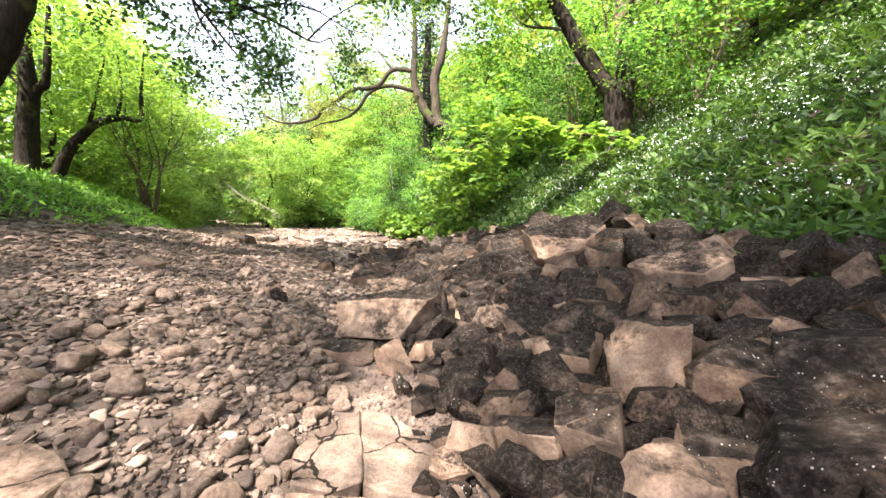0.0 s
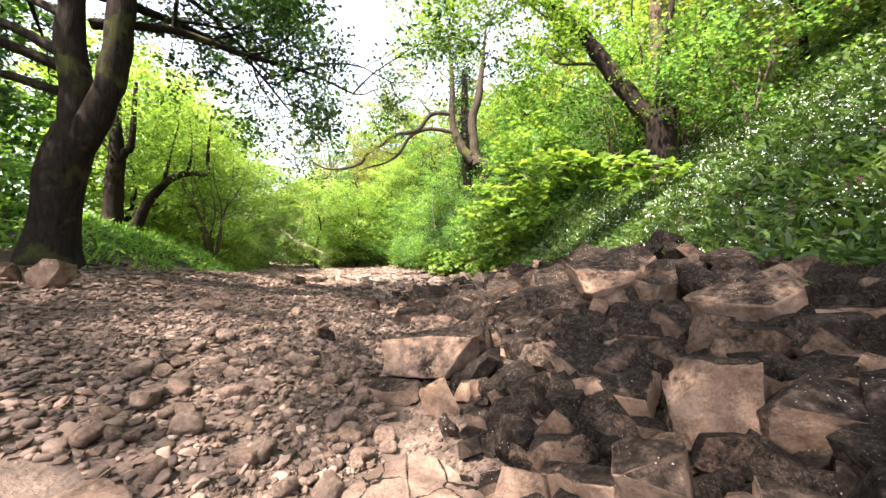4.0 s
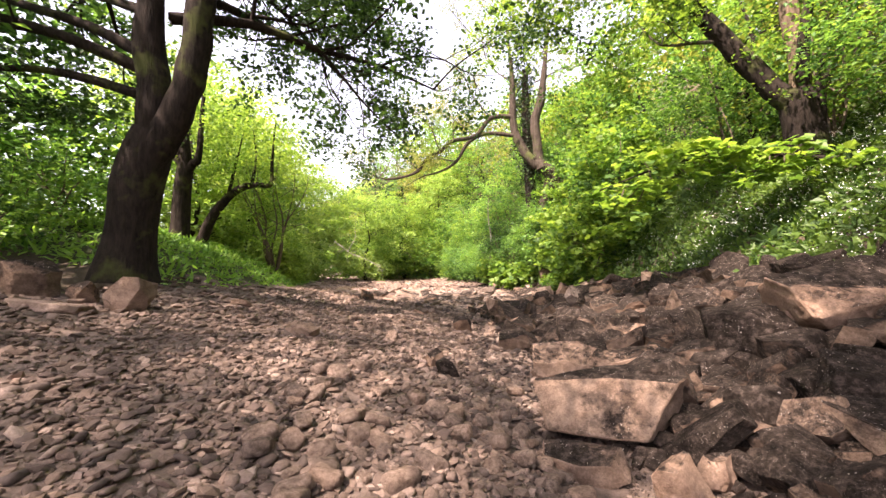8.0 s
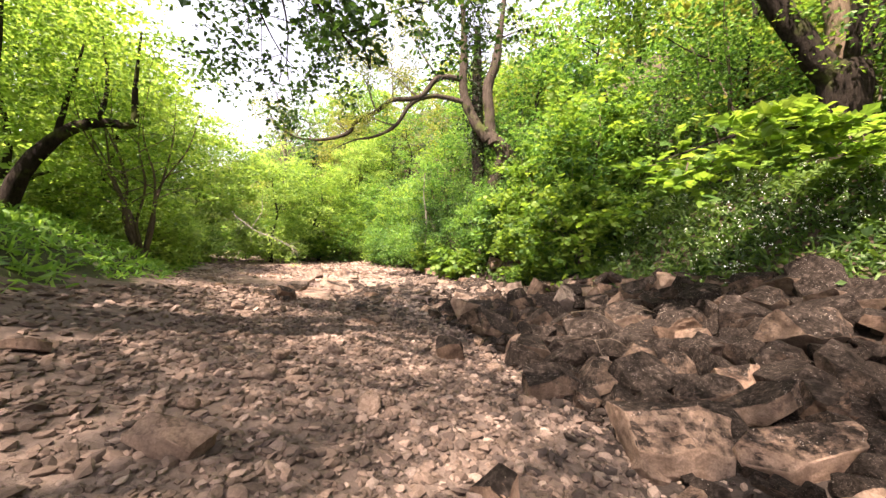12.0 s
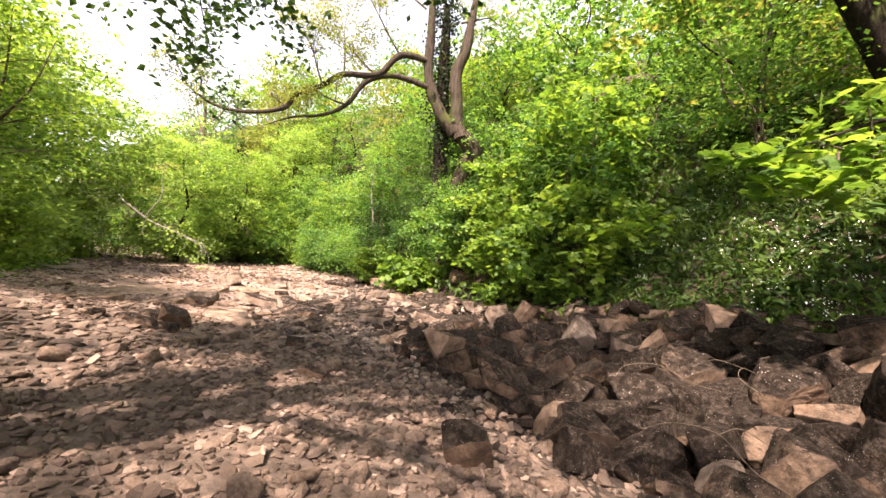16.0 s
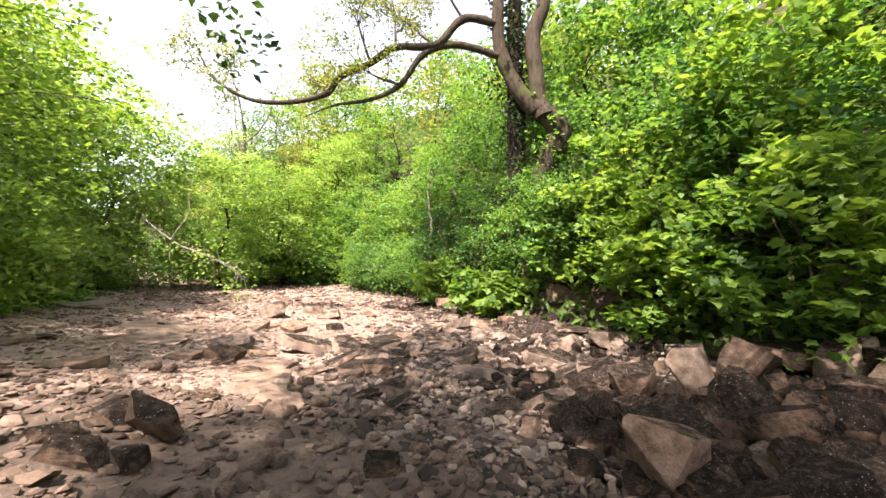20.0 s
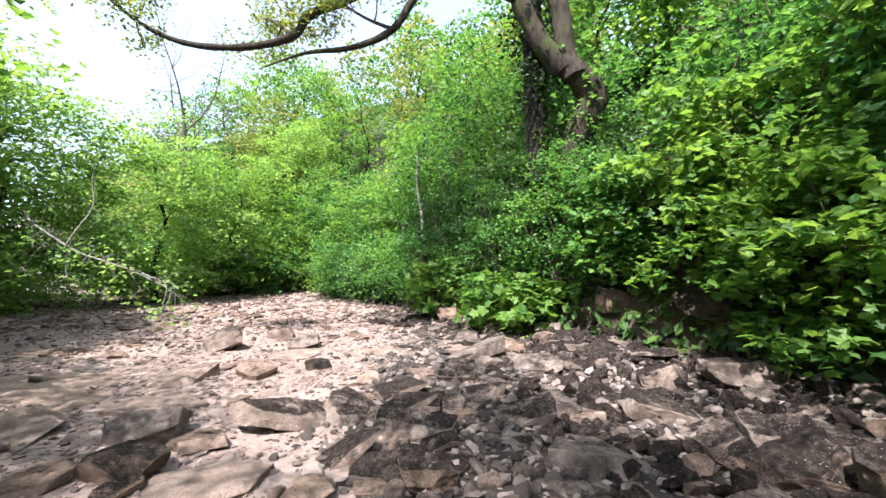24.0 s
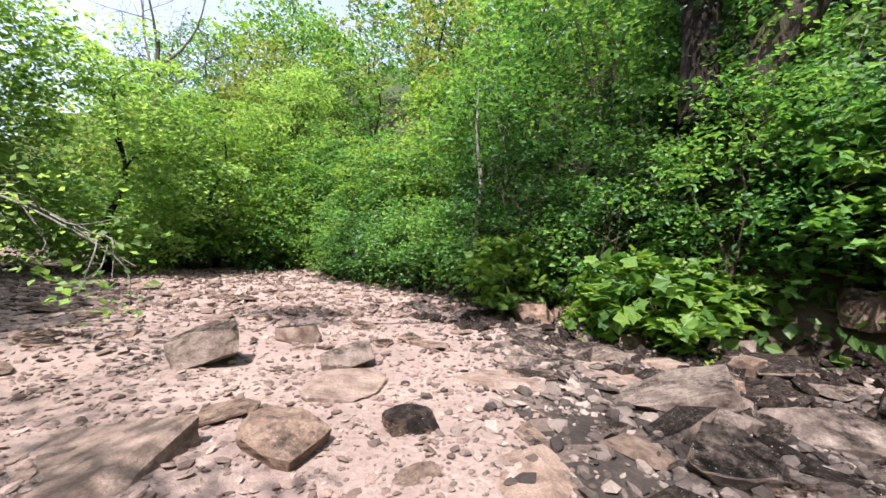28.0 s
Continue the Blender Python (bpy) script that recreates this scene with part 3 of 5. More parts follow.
# rounded shingle round the first stretch of the walk
PEBBLE = (np.sign(sphere(2)[0]) * np.abs(sphere(2)[0]) ** 0.62, sphere(2)[1])
xy = scatter(5200, -4.6, 0.3, 0.6, 6.5, lambda x, y: (x < bar_foot(y) + 0.35 + rng.normal(0, 0.2, len(x))) & (rng.uniform(0, 1, len(x)) < np.clip(1.35 - 0.17 * y, 0.15, 1)))
gravel("shingle", xy, stone_sizes(len(xy), 0.045, 0.15) * np.clip(1.15 - 0.12 * xy[:, 1], 0.55, 1), COBBLE, "rounded brown and grey shingle at the bar's foot", PEBBLE, 0.36, 0.32, 0.3).data.shade_smooth()


xy = scatter(15000, -6.0, 0.2, 4.4, 14.5, lambda x, y: np.abs(x - bar_foot(y) - 0.25 + rng.normal(0, 0.25, len(x))) < 0.85)
gravel("edge_gravel", xy, stone_sizes(len(xy), 0.04, 0.16), COBBLE, "brown stones along the edge of the channel", flatness=0.45, tilt=0.4)


# ---- rocks ----
def rock_mesh(dims, mat, seed, cuts=5, finer=2, layers=0.012, faces=()):
    """A block of bedded stone: a box with skewed faces and broken corners, its faces roughened."""
    r = np.random.default_rng(seed)
    half = np.array(dims) / 2
    nrm, off = [], []
    for axis in range(3):
        for sign in (-1, 1):
            n = r.normal(0, 0.14 if axis < 2 else 0.10, 3)
            n[axis] += sign
            nrm.append(n / np.linalg.norm(n))
            off.append(half[axis] * r.uniform(0.86, 1.0))
    for k in range(cuts):
        n = r.normal(0, 1, 3) * (1, 1, 0.8) / half ** 0.6
        n /= np.linalg.norm(n)
        nrm.append(n)
        off.append(np.linalg.norm(n * half) * r.uniform(0.78, 1.06))
    for nx, ny, nz, reach in faces:
        n = np.array((nx, ny, nz)) / math.sqrt(nx * nx + ny * ny + nz * nz)
        nrm.append(n)
        off.append(np.abs(n * half).sum() * reach)
    nrm, off = np.array(nrm), np.array(off)
    k = len(off)
    tri = np.array([(a, b, c) for a in range(k) for b in range(a + 1, k) for c in range(b + 1, k)])
    m = nrm[tri]
    ok = np.abs(np.linalg.det(m)) > 1e-3
    pts = np.linalg.solve(m[ok], off[tri[ok]][:, :, None])[:, :, 0]
    pts = pts[(pts @ nrm.T <= off[None] + 1e-6).all(1)]
    bm = bmesh.new()
    for p in pts:
        bm.verts.new(p)
    bmesh.ops.remove_doubles(bm, verts=bm.verts, dist=0.02 * half.max())
    bmesh.ops.convex_hull(bm, input=bm.verts)
    bmesh.ops.delete(bm, geom=[v for v in bm.verts if not v.link_faces], context="VERTS")
    bmesh.ops.dissolve_limit(bm, angle_limit=0.03, verts=bm.verts, edges=bm.edges)
    bmesh.ops.bevel(bm, geom=bm.edges[:], offset=0.022 * half.max(), segments=1, affect="EDGES", clamp_overlap=True)
    bmesh.ops.triangulate(bm, faces=bm.faces)
    long_edges = [e for e in bm.edges if e.calc_length() > 0.28 * half.max()]
    for _ in range(finer):
        bmesh.ops.subdivide_edges(bm, edges=long_edges, cuts=1, use_grid_fill=True)
        bmesh.ops.triangulate(bm, faces=bm.faces)
        long_edges = [e for e in bm.edges if e.calc_length() > 0.16 * half.max()]
    bm.verts.ensure_lookup_table()
    bm.verts.index_update()
    p = np.array([v.co for v in bm.verts])
    f = np.array([[v.index for v in q.verts] for q in bm.faces])
    bm.free()
    s = half.max()
    ledge = np.round(1.3 * vnoise(np.stack([p[:, 0] * 0.5 / s, p[:, 1] * 0.5 / s, p[:, 2] * 6 / s], 1), 1.0, seed % 97))
    p = p + p * (1, 1, 0) * (layers * ledge)[:, None] + p * (0.03 * vnoise(p, 2.2 / s, seed % 89) + 0.028 * vnoise(p, 6 / s, seed % 83) + 0.022 * vnoise(p, 14 / s, seed % 79))[:, None]
    return mesh_np("stone", p, f, mat)


LABELS = {ROCK_FLAT: "flat pale slab of bedrock flush with the stones", ROCK_SLAB: "sandstone slab with pale broken sides and a dark top", ROCK_GREY: "grey weathered sandstone slab in the dry channel", ROCK_DARK: "dark algae-filmed angular sandstone block lying among others", ROCK_MID: "brown sandstone block with patches of dark dried film", ROCK_PALE: "pale pinkish sandstone slab lying on the stones"}


def set_rock(mesh, place, turn, scale=1.0, name="boulder", label="", group="", category="rock"):
    ob = new(name, mesh)
    ob.matrix_basis = pose(*place, *turn) @ Matrix.Diagonal((scale, scale, scale, 1))
    return tagged(ob, label or LABELS[mesh.materials[0]], category, group)


TYPES = {}
for m_i, (mat, shapes) in enumerate(((ROCK_DARK, 16), (ROCK_MID, 12), (ROCK_PALE, 6))):
    TYPES[mat] = [rock_mesh((1, rng.uniform(0.5, 0.9), rng.uniform(0.3, 0.62)), mat, 100 * m_i + k, 9, 1) for k in range(shapes)]

taken = []
rock_seed = 1000


def rock(x, y, long, deep, tall, mat, rz=0, rx=0, ry=0, flat=False, label="", up=0.38, faces=(), cuts=9):
    """One block or slab, bedded a little into the stones."""
    global rock_seed
    rock_seed += 1
    shrink = 1.1 if flat else 1.0 if faces or x < -3 else 0.84
    if not flat and not faces:
        lean = random.Random(rock_seed)
        rx, ry = rx + lean.gauss(2, 9), ry + lean.gauss(0, 9)
    if flat and mat is ROCK_PALE:
        mat = ROCK_FLAT
    mesh = rock_mesh((long * shrink, deep * shrink, tall * (1.0 if flat else 1.12 if y < 4.3 else 1.25 if y < 9 else 1.1)), mat, rock_seed, 9 if flat else cuts, 3 if max(long, deep) > 0.6 else 2, 0.015, faces)
    z = ground_at(x, y) + (0.055 - 0.5 * tall if flat else up * tall)
    taken.append((x, y, 0.5 * max(long, deep)))
    return set_rock(mesh, (x, y, z), (rx, ry, rz), 1.0, "rock_slab" if flat else "boulder", label or ("flat pale slab of bedrock flush with the stones" if mat is ROCK_FLAT else ""))


def slab_mesh(poly, z, thick, mat, seed, shrink=0.985):
    """A flat piece of bedrock with the outline poly, its top worn and rough."""
    p = np.array(poly, float)
    p = p.mean(0) + (p - p.mean(0)) * shrink
    bm = bmesh.new()
    top = bm.faces.new([bm.verts.new((x, y, 0)) for x, y in p])
    ext = bmesh.ops.extrude_face_region(bm, geom=[top])
    bmesh.ops.translate(bm, vec=(0, 0, -thick), verts=[v for v in ext["geom"] if isinstance(v, bmesh.types.BMVert)])
    bmesh.ops.recalc_face_normals(bm, faces=bm.faces)
    bmesh.ops.bevel(bm, geom=bm.edges[:], offset=0.012, segments=1, affect="EDGES", clamp_overlap=True)
    bmesh.ops.triangulate(bm, faces=bm.faces)
    for _ in range(4):
        bmesh.ops.subdivide_edges(bm, edges=[e for e in bm.edges if e.calc_length() > 0.07], cuts=1, use_grid_fill=True)
        bmesh.ops.triangulate(bm, faces=bm.faces)
    bm.verts.index_update()
    v = np.array([q.co for q in bm.verts])
    f = np.array([[q.index for q in t.verts] for t in bm.faces])
    bm.free()
    step = np.round(1.6 * vnoise(v * (1, 1, 0), 2.2, seed)) * 0.008
    v = v + np.stack([0.02 * vnoise(v, 6, seed + 1), 0.02 * vnoise(v, 6, seed + 2), 0.012 * vnoise(v, 3.0, seed + 3) + 0.006 * vnoise(v, 14, seed + 4) + step], 1)
    return mesh_np("slab", v + (0, 0, z), f, mat)


BEDROCK = rock_material("bare_bedrock", 0.27, (0.20, 0.152, 0.124), (0.34, 0.268, 0.222), 2.4)
cracked = thing("bedrock_slab", (0, 0, 0), "pale cracked bedrock slab at the start of the gravel", "rock")
for k, poly in enumerate(CRACKED):
    part("slab_piece", slab_mesh(poly, -0.15 - 0.008 * (k % 3), 0.22, BEDROCK, 40 + k), cracked)
tagged(new("bedrock_slab", slab_mesh(PLAIN, 0.07, 0.22, BEDROCK, 51)), "broad smooth pale bedrock slab flush with the gravel", "rock")
tagged(new("bedrock_slab", slab_mesh(SMALL, -0.07, 0.2, BEDROCK, 52)), "small pale bedrock slab among cobbles", "rock")
taken += [(-0.2, 1.9, 0.9), (-2.2, 1.4, 0.9), (-1.15, 1.35, 0.3)]

rock(-0.60, 4.70, 1.35, 0.95, 0.42, ROCK_SLAB, 4, 4, -4, up=0.66, faces=((-0.30, -0.66, 0.70, 0.12), (0.75, -0.75, -0.25, 0.38)), cuts=3, label="broad sandstone slab, pale broken face, dark filmed top")
rock(-0.98, 4.16, 0.80, 0.42, 0.24, ROCK_SLAB, -14, 24, -4)
rock(-0.46, 3.80, 0.36, 0.34, 0.32, ROCK_PALE, 20, 14, -8)
rock(-0.16, 3.98, 0.34, 0.24, 0.22, ROCK_PALE, 50, 10, -10)
rock(1.42, 2.58, 0.60, 0.46, 0.56, ROCK_SLAB, -18, 16, -10, up=0.42)
rock(0.56, 2.26, 0.66, 0.34, 0.26, ROCK_SLAB, -52, 8, -14)
rock(0.90, 2.10, 0.42, 0.40, 0.42, ROCK_MID, -30, 6, -4)
rock(1.02, 3.26, 0.98, 0.42, 0.36, ROCK_SLAB, -52, 12, -16)
rock(0.24, 2.84, 0.36, 0.30, 0.28, ROCK_DARK, 25, 10, -4)
rock(0.66, 3.08, 0.42, 0.36, 0.34, ROCK_DARK, -12, 4, -8)
rock(1.12, 1.78, 0.52, 0.36, 0.26, ROCK_PALE, -20, 4, -8)
rock(1.42, 1.80, 0.58, 0.26, 0.24, ROCK_SLAB, -50, 14, -18)
rock(0.62, 1.60, 0.30, 0.50, 0.16, ROCK_PALE, 10, 0, 0)
rock(1.70, 1.58, 0.74, 0.54, 0.34, ROCK_DARK, -25, 6, -14)
rock(1.86, 2.30, 0.86, 0.52, 0.32, ROCK_MID, -18, 6, -16)
rock(2.18, 2.02, 0.80, 0.62, 0.36, ROCK_DARK, -30, 8, -18)
rock(2.36, 2.92, 0.62, 0.42, 0.36, ROCK_MID, -30, 20, -14)
rock(1.96, 3.64, 0.36, 0.34, 0.40, ROCK_MID, 8, 10, -6)
rock(1.66, 3.02, 0.52, 0.36, 0.32, ROCK_MID, -34, 14, -12)
rock(2.46, 3.92, 1.28, 0.62, 0.36, ROCK_SLAB, -16, 10, -12, up=0.5)
rock(2.72, 3.20, 0.56, 0.20, 0.12, ROCK_PALE, -18, 4, -10, up=0.9)
rock(1.16, 4.46, 0.86, 0.56, 0.36, ROCK_DARK, -20, 6, -10)
rock(1.66, 4.66, 0.80, 0.50, 0.34, ROCK_DARK, -15, 8, -14)
rock(0.50, 4.66, 0.52, 0.40, 0.34, ROCK_DARK, 20, 3, -8)
rock(2.10, 4.90, 0.62, 0.40, 0.38, ROCK_MID, 12, 12, -10)
rock(2.46, 4.98, 0.42, 0.34, 0.36, ROCK_MID, 4, 2, -6, up=0.5)
rock(1.86, 5.90, 1.60, 1.00, 0.40, ROCK_SLAB, 14, 4, -18, up=0.75, label="great mossy slab overhanging the rocks below the bank")
rock(1.18, 5.40, 0.74, 0.50, 0.34, ROCK_DARK, -8, 10, -14)
rock(0.60, 5.74, 0.60, 0.42, 0.30, ROCK_DARK, 18, 6, -10)
rock(0.10, 2.44, 0.26, 0.18, 0.14, ROCK_MID, -8, 1, -16)
rock(0.40, 3.62, 0.46, 0.32, 0.28, ROCK_MID, -40, 10, -6)
rock(-0.02, 3.30, 0.42, 0.24, 0.20, ROCK_MID, -38, 18, -8)
rock(1.30, 1.30, 0.46, 0.34, 0.22, ROCK_MID, -48, 8, -12)
rock(0.86, 1.38, 0.44, 0.22, 0.18, ROCK_MID, -55, 10, -14)
rock(-2.34, 5.53, 0.26, 0.18, 0.20, ROCK_DARK, 15, -1, -2)
rock(-6.19, 4.87, 0.55, 0.38, 0.36, ROCK_PALE, 9, 4, -3)
rock(-7.44, 4.59, 0.85, 0.55, 0.42, ROCK_MID, -1, -3, -6)
rock(-6.55, 4.25, 0.96, 0.42, 0.15, ROCK_PALE, 18, flat=True)
rock(-6.75, 4.75, 0.30, 0.22, 0.22, ROCK_MID, 30, 8, 0)
rock(-2.54, 5.80, 0.32, 0.28, 0.20, ROCK_SLAB, 30, 30, -10)
rock(0.16, 7.42, 0.56, 0.52, 0.34, ROCK_PALE, -22, 32, -6, up=0.5)
rock(-0.88, 6.74, 1.02, 0.74, 0.40, ROCK_SLAB, -22, 24, 8)
rock(-0.18, 6.40, 1.08, 0.50, 0.26, ROCK_PALE, -10, 10, -6)
rock(0.36, 6.82, 0.42, 0.38, 0.40, ROCK_MID, 8, 14, -6)
rock(0.56, 6.12, 0.80, 0.46, 0.34, ROCK_MID, -38, 8, -10)
rock(1.04, 6.02, 1.00, 0.68, 0.54, ROCK_DARK, -10, 6, -12)
rock(1.52, 6.72, 1.00, 0.52, 0.36, ROCK_MID, 2, 6, -14)
rock(-0.36, 8.36, 0.52, 0.44, 0.50, ROCK_MID, 12, 10, -6)
rock(-0.78, 8.56, 0.42, 0.36, 0.38, ROCK_GREY, 35, 16, -10)
rock(-1.62, 9.66, 0.36, 0.28, 0.36, ROCK_PALE, 12, 20, -8)
rock(-1.58, 8.06, 0.84, 0.44, 0.30, ROCK_MID, -4, 12, -4)
rock(-0.38, 5.72, 0.80, 0.40, 0.24, ROCK_PALE, -14, 4, -8)
rock(0.74, 7.62, 0.62, 0.44, 0.40, ROCK_DARK, -8, 8, -10)
rock(1.26, 7.80, 0.90, 0.60, 0.44, ROCK_MID, -12, 14, -16)
rock(0.42, 8.30, 0.62, 0.46, 0.44, ROCK_DARK, 18, 8, -10)
rock(1.10, 8.62, 0.70, 0.52, 0.46, ROCK_DARK, -10, 6, -12)
rock(1.56, 8.70, 0.60, 0.44, 0.40, ROCK_MID, 6, 14, -8)
rock(-0.10, 9.06, 0.72, 0.50, 0.40, ROCK_DARK, -20, 10, -8)
rock(-1.20, 7.86, 0.36, 0.30, 0.22, ROCK_MID, 14, 20, -4)
rock(-0.62, 7.56, 0.50, 0.36, 0.26, ROCK_DARK, -10, 8, -8)
rock(-5.98, 6.58, 0.39, 0.27, 0.08, ROCK_PALE, -6, -9, -2)
rock(-4.32, 5.70, 0.42, 0.26, 0.16, ROCK_PALE, -15, -12, 10)
rock(-0.20, 11.62, 0.62, 0.50, 0.62, ROCK_GREY, -14, 12, -8, up=0.5)
rock(0.28, 11.20, 0.56, 0.40, 0.44, ROCK_GREY, -20, 10, -6)
rock(0.36, 10.10, 0.90, 0.62, 0.46, ROCK_MID, -10, 12, -10)
rock(1.40, 10.66, 0.46, 0.36, 0.40, ROCK_PALE, -6, 3, 1)
rock(0.90, 10.90, 0.70, 0.50, 0.42, ROCK_MID, 4, 14, -10)
rock(-0.40, 9.98, 0.86, 0.62, 0.46, ROCK_DARK, -14, 10, -10)
rock(-1.02, 10.36, 0.50, 0.40, 0.38, ROCK_DARK, 22, 12, -6)
rock(-1.28, 10.04, 0.44, 0.28, 0.30, ROCK_SLAB, -48, 22, -12)
rock(-0.10, 8.70, 0.62, 0.44, 0.32, ROCK_SLAB, -38, 16, -10)
rock(0.72, 9.30, 0.90, 0.62, 0.46, ROCK_MID, -14, 10, -12)
rock(1.36, 9.70, 0.86, 0.60, 0.40, ROCK_DARK, -6, 8, -14)
rock(-2.70, 8.98, 0.46, 0.32, 0.28, ROCK_MID, -10, 8, -4)
rock(-1.68, 9.10, 0.62, 0.40, 0.26, ROCK_DARK, 12, 8, -1)
rock(-0.96, 11.70, 0.56, 0.44, 0.38, ROCK_MID, 16, 8, -8)
rock(-1.50, 11.20, 0.62, 0.40, 0.28, ROCK_MID, -20, 12, 10)
rock(-0.50, 12.40, 0.72, 0.50, 0.44, ROCK_MID, -8, 6, -6)
rock(0.30, 12.40, 0.50, 0.40, 0.44, ROCK_GREY, -16, -5, 2)
rock(0.34, 12.95, 0.72, 0.50, 0.52, ROCK_GREY, -10, 8, -5)
rock(-2.00, 11.86, 0.62, 0.44, 0.30, ROCK_MID, 24, 10, -4)
rock(-4.03, 10.71, 0.37, 0.26, 0.14, ROCK_MID, -18, 5, -8)
rock(-1.84, 12.74, 1.12, 0.70, 0.52, ROCK_MID, -10, 14, -6, label="big bedded sandstone block with a brown worn top")
rock(-0.86, 12.92, 0.76, 0.60, 0.62, ROCK_MID, -6, -2, 5, up=0.4)
rock(-0.74, 13.76, 0.52, 0.40, 0.70, ROCK_GREY, -16, 2, -9)
rock(-1.38, 14.02, 0.64, 0.52, 0.48, ROCK_MID, -8, 4, -4)
rock(-0.20, 13.60, 0.60, 0.50, 0.56, ROCK_MID, 12, 6, -6)
rock(-1.90, 13.52, 0.50, 0.38, 0.26, ROCK_GREY, 10, 10, -6)
rock(-0.40, 12.30, 0.62, 0.50, 0.40, ROCK_MID, -12, 8, -8)
rock(-2.62, 13.42, 0.52, 0.36, 0.22, ROCK_MID, -14, 8, -6)
rock(-1.20, 12.20, 0.66, 0.40, 0.24, ROCK_GREY, 16, 6, -4)
rock(-6.16, 12.30, 0.56, 0.16, 0.34, ROCK_MID, -30, 40, 8, up=0.2)
rock(-6.34, 11.79, 0.32, 0.24, 0.14, ROCK_MID, 7, 0, -4)
rock(-6.62, 11.98, 0.30, 0.22, 0.13, ROCK_MID, 40, 4, 6)
rock(-6.02, 11.82, 0.24, 0.18, 0.11, ROCK_MID, -30, 6, 4)
rock(-6.90, 11.70, 0.32, 0.22, 0.13, ROCK_MID, 20, 8, -4)
rock(-6.56, 12.50, 0.42, 0.26, 0.14, ROCK_MID, -12, 10, 4)
rock(-6.14, 14.06, 0.84, 1.20, 0.13, ROCK_PALE, -8, flat=True)
rock(-5.60, 13.35, 0.46, 0.57, 0.10, ROCK_PALE, -7, flat=True)
rock(-4.49, 12.05, 0.30, 0.22, 0.13, ROCK_MID, 6, -5, -1)
rock(-5.92, 16.28, 1.20, 0.46, 0.22, ROCK_GREY, 24, 22, -8)
rock(-7.22, 16.08, 0.70, 0.48, 0.24, ROCK_GREY, 8, 12, -6)
rock(-7.02, 15.34, 0.56, 0.44, 0.22, ROCK_MID, -16, 8, 4)
rock(-4.68, 15.92, 0.86, 0.60, 0.20, ROCK_GREY, -7, 0, -10)
rock(-4.70, 14.90, 0.44, 0.34, 0.26, ROCK_MID, 10, 8, -6)
rock(-1.34, 14.72, 1.10, 0.80, 0.30, ROCK_GREY, -28, 8, -10)
rock(-1.66, 14.56, 1.00, 0.66, 0.30, ROCK_MID, -34, 10, -14)
rock(-1.88, 15.90, 0.92, 0.66, 0.22, ROCK_GREY, -14, 10, -6)
rock(-0.56, 16.00, 1.00, 0.62, 0.34, ROCK_GREY, -22, 12, -14)
rock(-1.20, 16.60, 0.76, 0.50, 0.28, ROCK_GREY, -20, 10, -12)
rock(-0.50, 18.70, 0.80, 0.60, 0.46, ROCK_MID, -9, 2, -4)
rock(0.14, 17.23, 1.13, 0.79, 0.49, ROCK_MID, -9, 0, -2)
rock(-2.45, 18.94, 0.68, 0.48, 0.21, ROCK_PALE, -16, -5, -5)
rock(-3.24, 18.66, 1.26, 0.86, 0.22, ROCK_GREY, -40, 10, -12)
rock(-2.50, 17.90, 1.10, 0.70, 0.22, ROCK_GREY, -32, 8, -10)
rock(-6.42, 15.12, 0.78, 0.56, 0.11, ROCK_PALE, -10, flat=True)
rock(-9.14, 17.62, 1.62, 1.92, 0.26, ROCK_PALE, -19, flat=True)
rock(-8.00, 18.06, 1.05, 0.95, 0.14, ROCK_PALE, -9, flat=True)
rock(-8.60, 15.90, 1.30, 1.10, 0.14, ROCK_PALE, 14, flat=True)
rock(-7.70, 17.10, 0.90, 0.70, 0.14, ROCK_PALE, -24, flat=True)
rock(-7.88, 20.20, 0.74, 0.50, 0.40, ROCK_GREY, -12, 4, -10, up=0.46, label="block of bedded grey sandstone alone on the bed")
rock(-7.04, 21.10, 0.62, 0.42, 0.24, ROCK_GREY, -17, 8, -7)
rock(-6.86, 18.24, 0.54, 0.44, 0.26, ROCK_PALE, -24, 10, 8, up=0.3)
rock(-6.40, 19.98, 0.62, 0.40, 0.20, ROCK_GREY, 10, 4, -4)
rock(-2.21, 19.60, 0.98, 0.74, 0.16, ROCK_PALE, -16, flat=True)
rock(-1.72, 19.14, 0.50, 0.34, 0.22, ROCK_PALE, -5, 2, 3)
rock(-3.00, 22.20, 0.90, 0.56, 0.42, ROCK_PALE, -2, 12, 5)
rock(-2.40, 21.90, 0.90, 0.40, 0.30, ROCK_PALE, -28, 16, -10)
rock(-2.34, 20.36, 0.56, 0.36, 0.26, ROCK_PALE, -8, 8, -4)
rock(-3.44, 19.60, 0.80, 0.97, 0.13, ROCK_PALE, -9, flat=True)
rock(-6.39, 19.34, 0.72, 0.90, 0.10, ROCK_PALE, -9, flat=True)
rock(-4.80, 19.32, 0.84, 0.67, 0.13, ROCK_PALE, -22, flat=True)
rock(-5.40, 17.70, 0.90, 0.60, 0.14, ROCK_PALE, 12, flat=True)
rock(-3.04, 20.60, 0.86, 1.10, 0.14, ROCK_GREY, -12, flat=True)
rock(-5.95, 18.42, 0.40, 0.32, 0.16, ROCK_MID, 18, 8, -6)
rock(-3.84, 17.58, 0.60, 0.44, 0.20, ROCK_GREY, -26, 8, -8)

# scattered blocks of the boulder field under the steep bank
def room(x, y, r, fit=0.5):
    if any((x - a) ** 2 + (y - b) ** 2 < (fit * (r + c)) ** 2 for a, b, c in taken):
        return False
    taken.append((x, y, r))
    return True


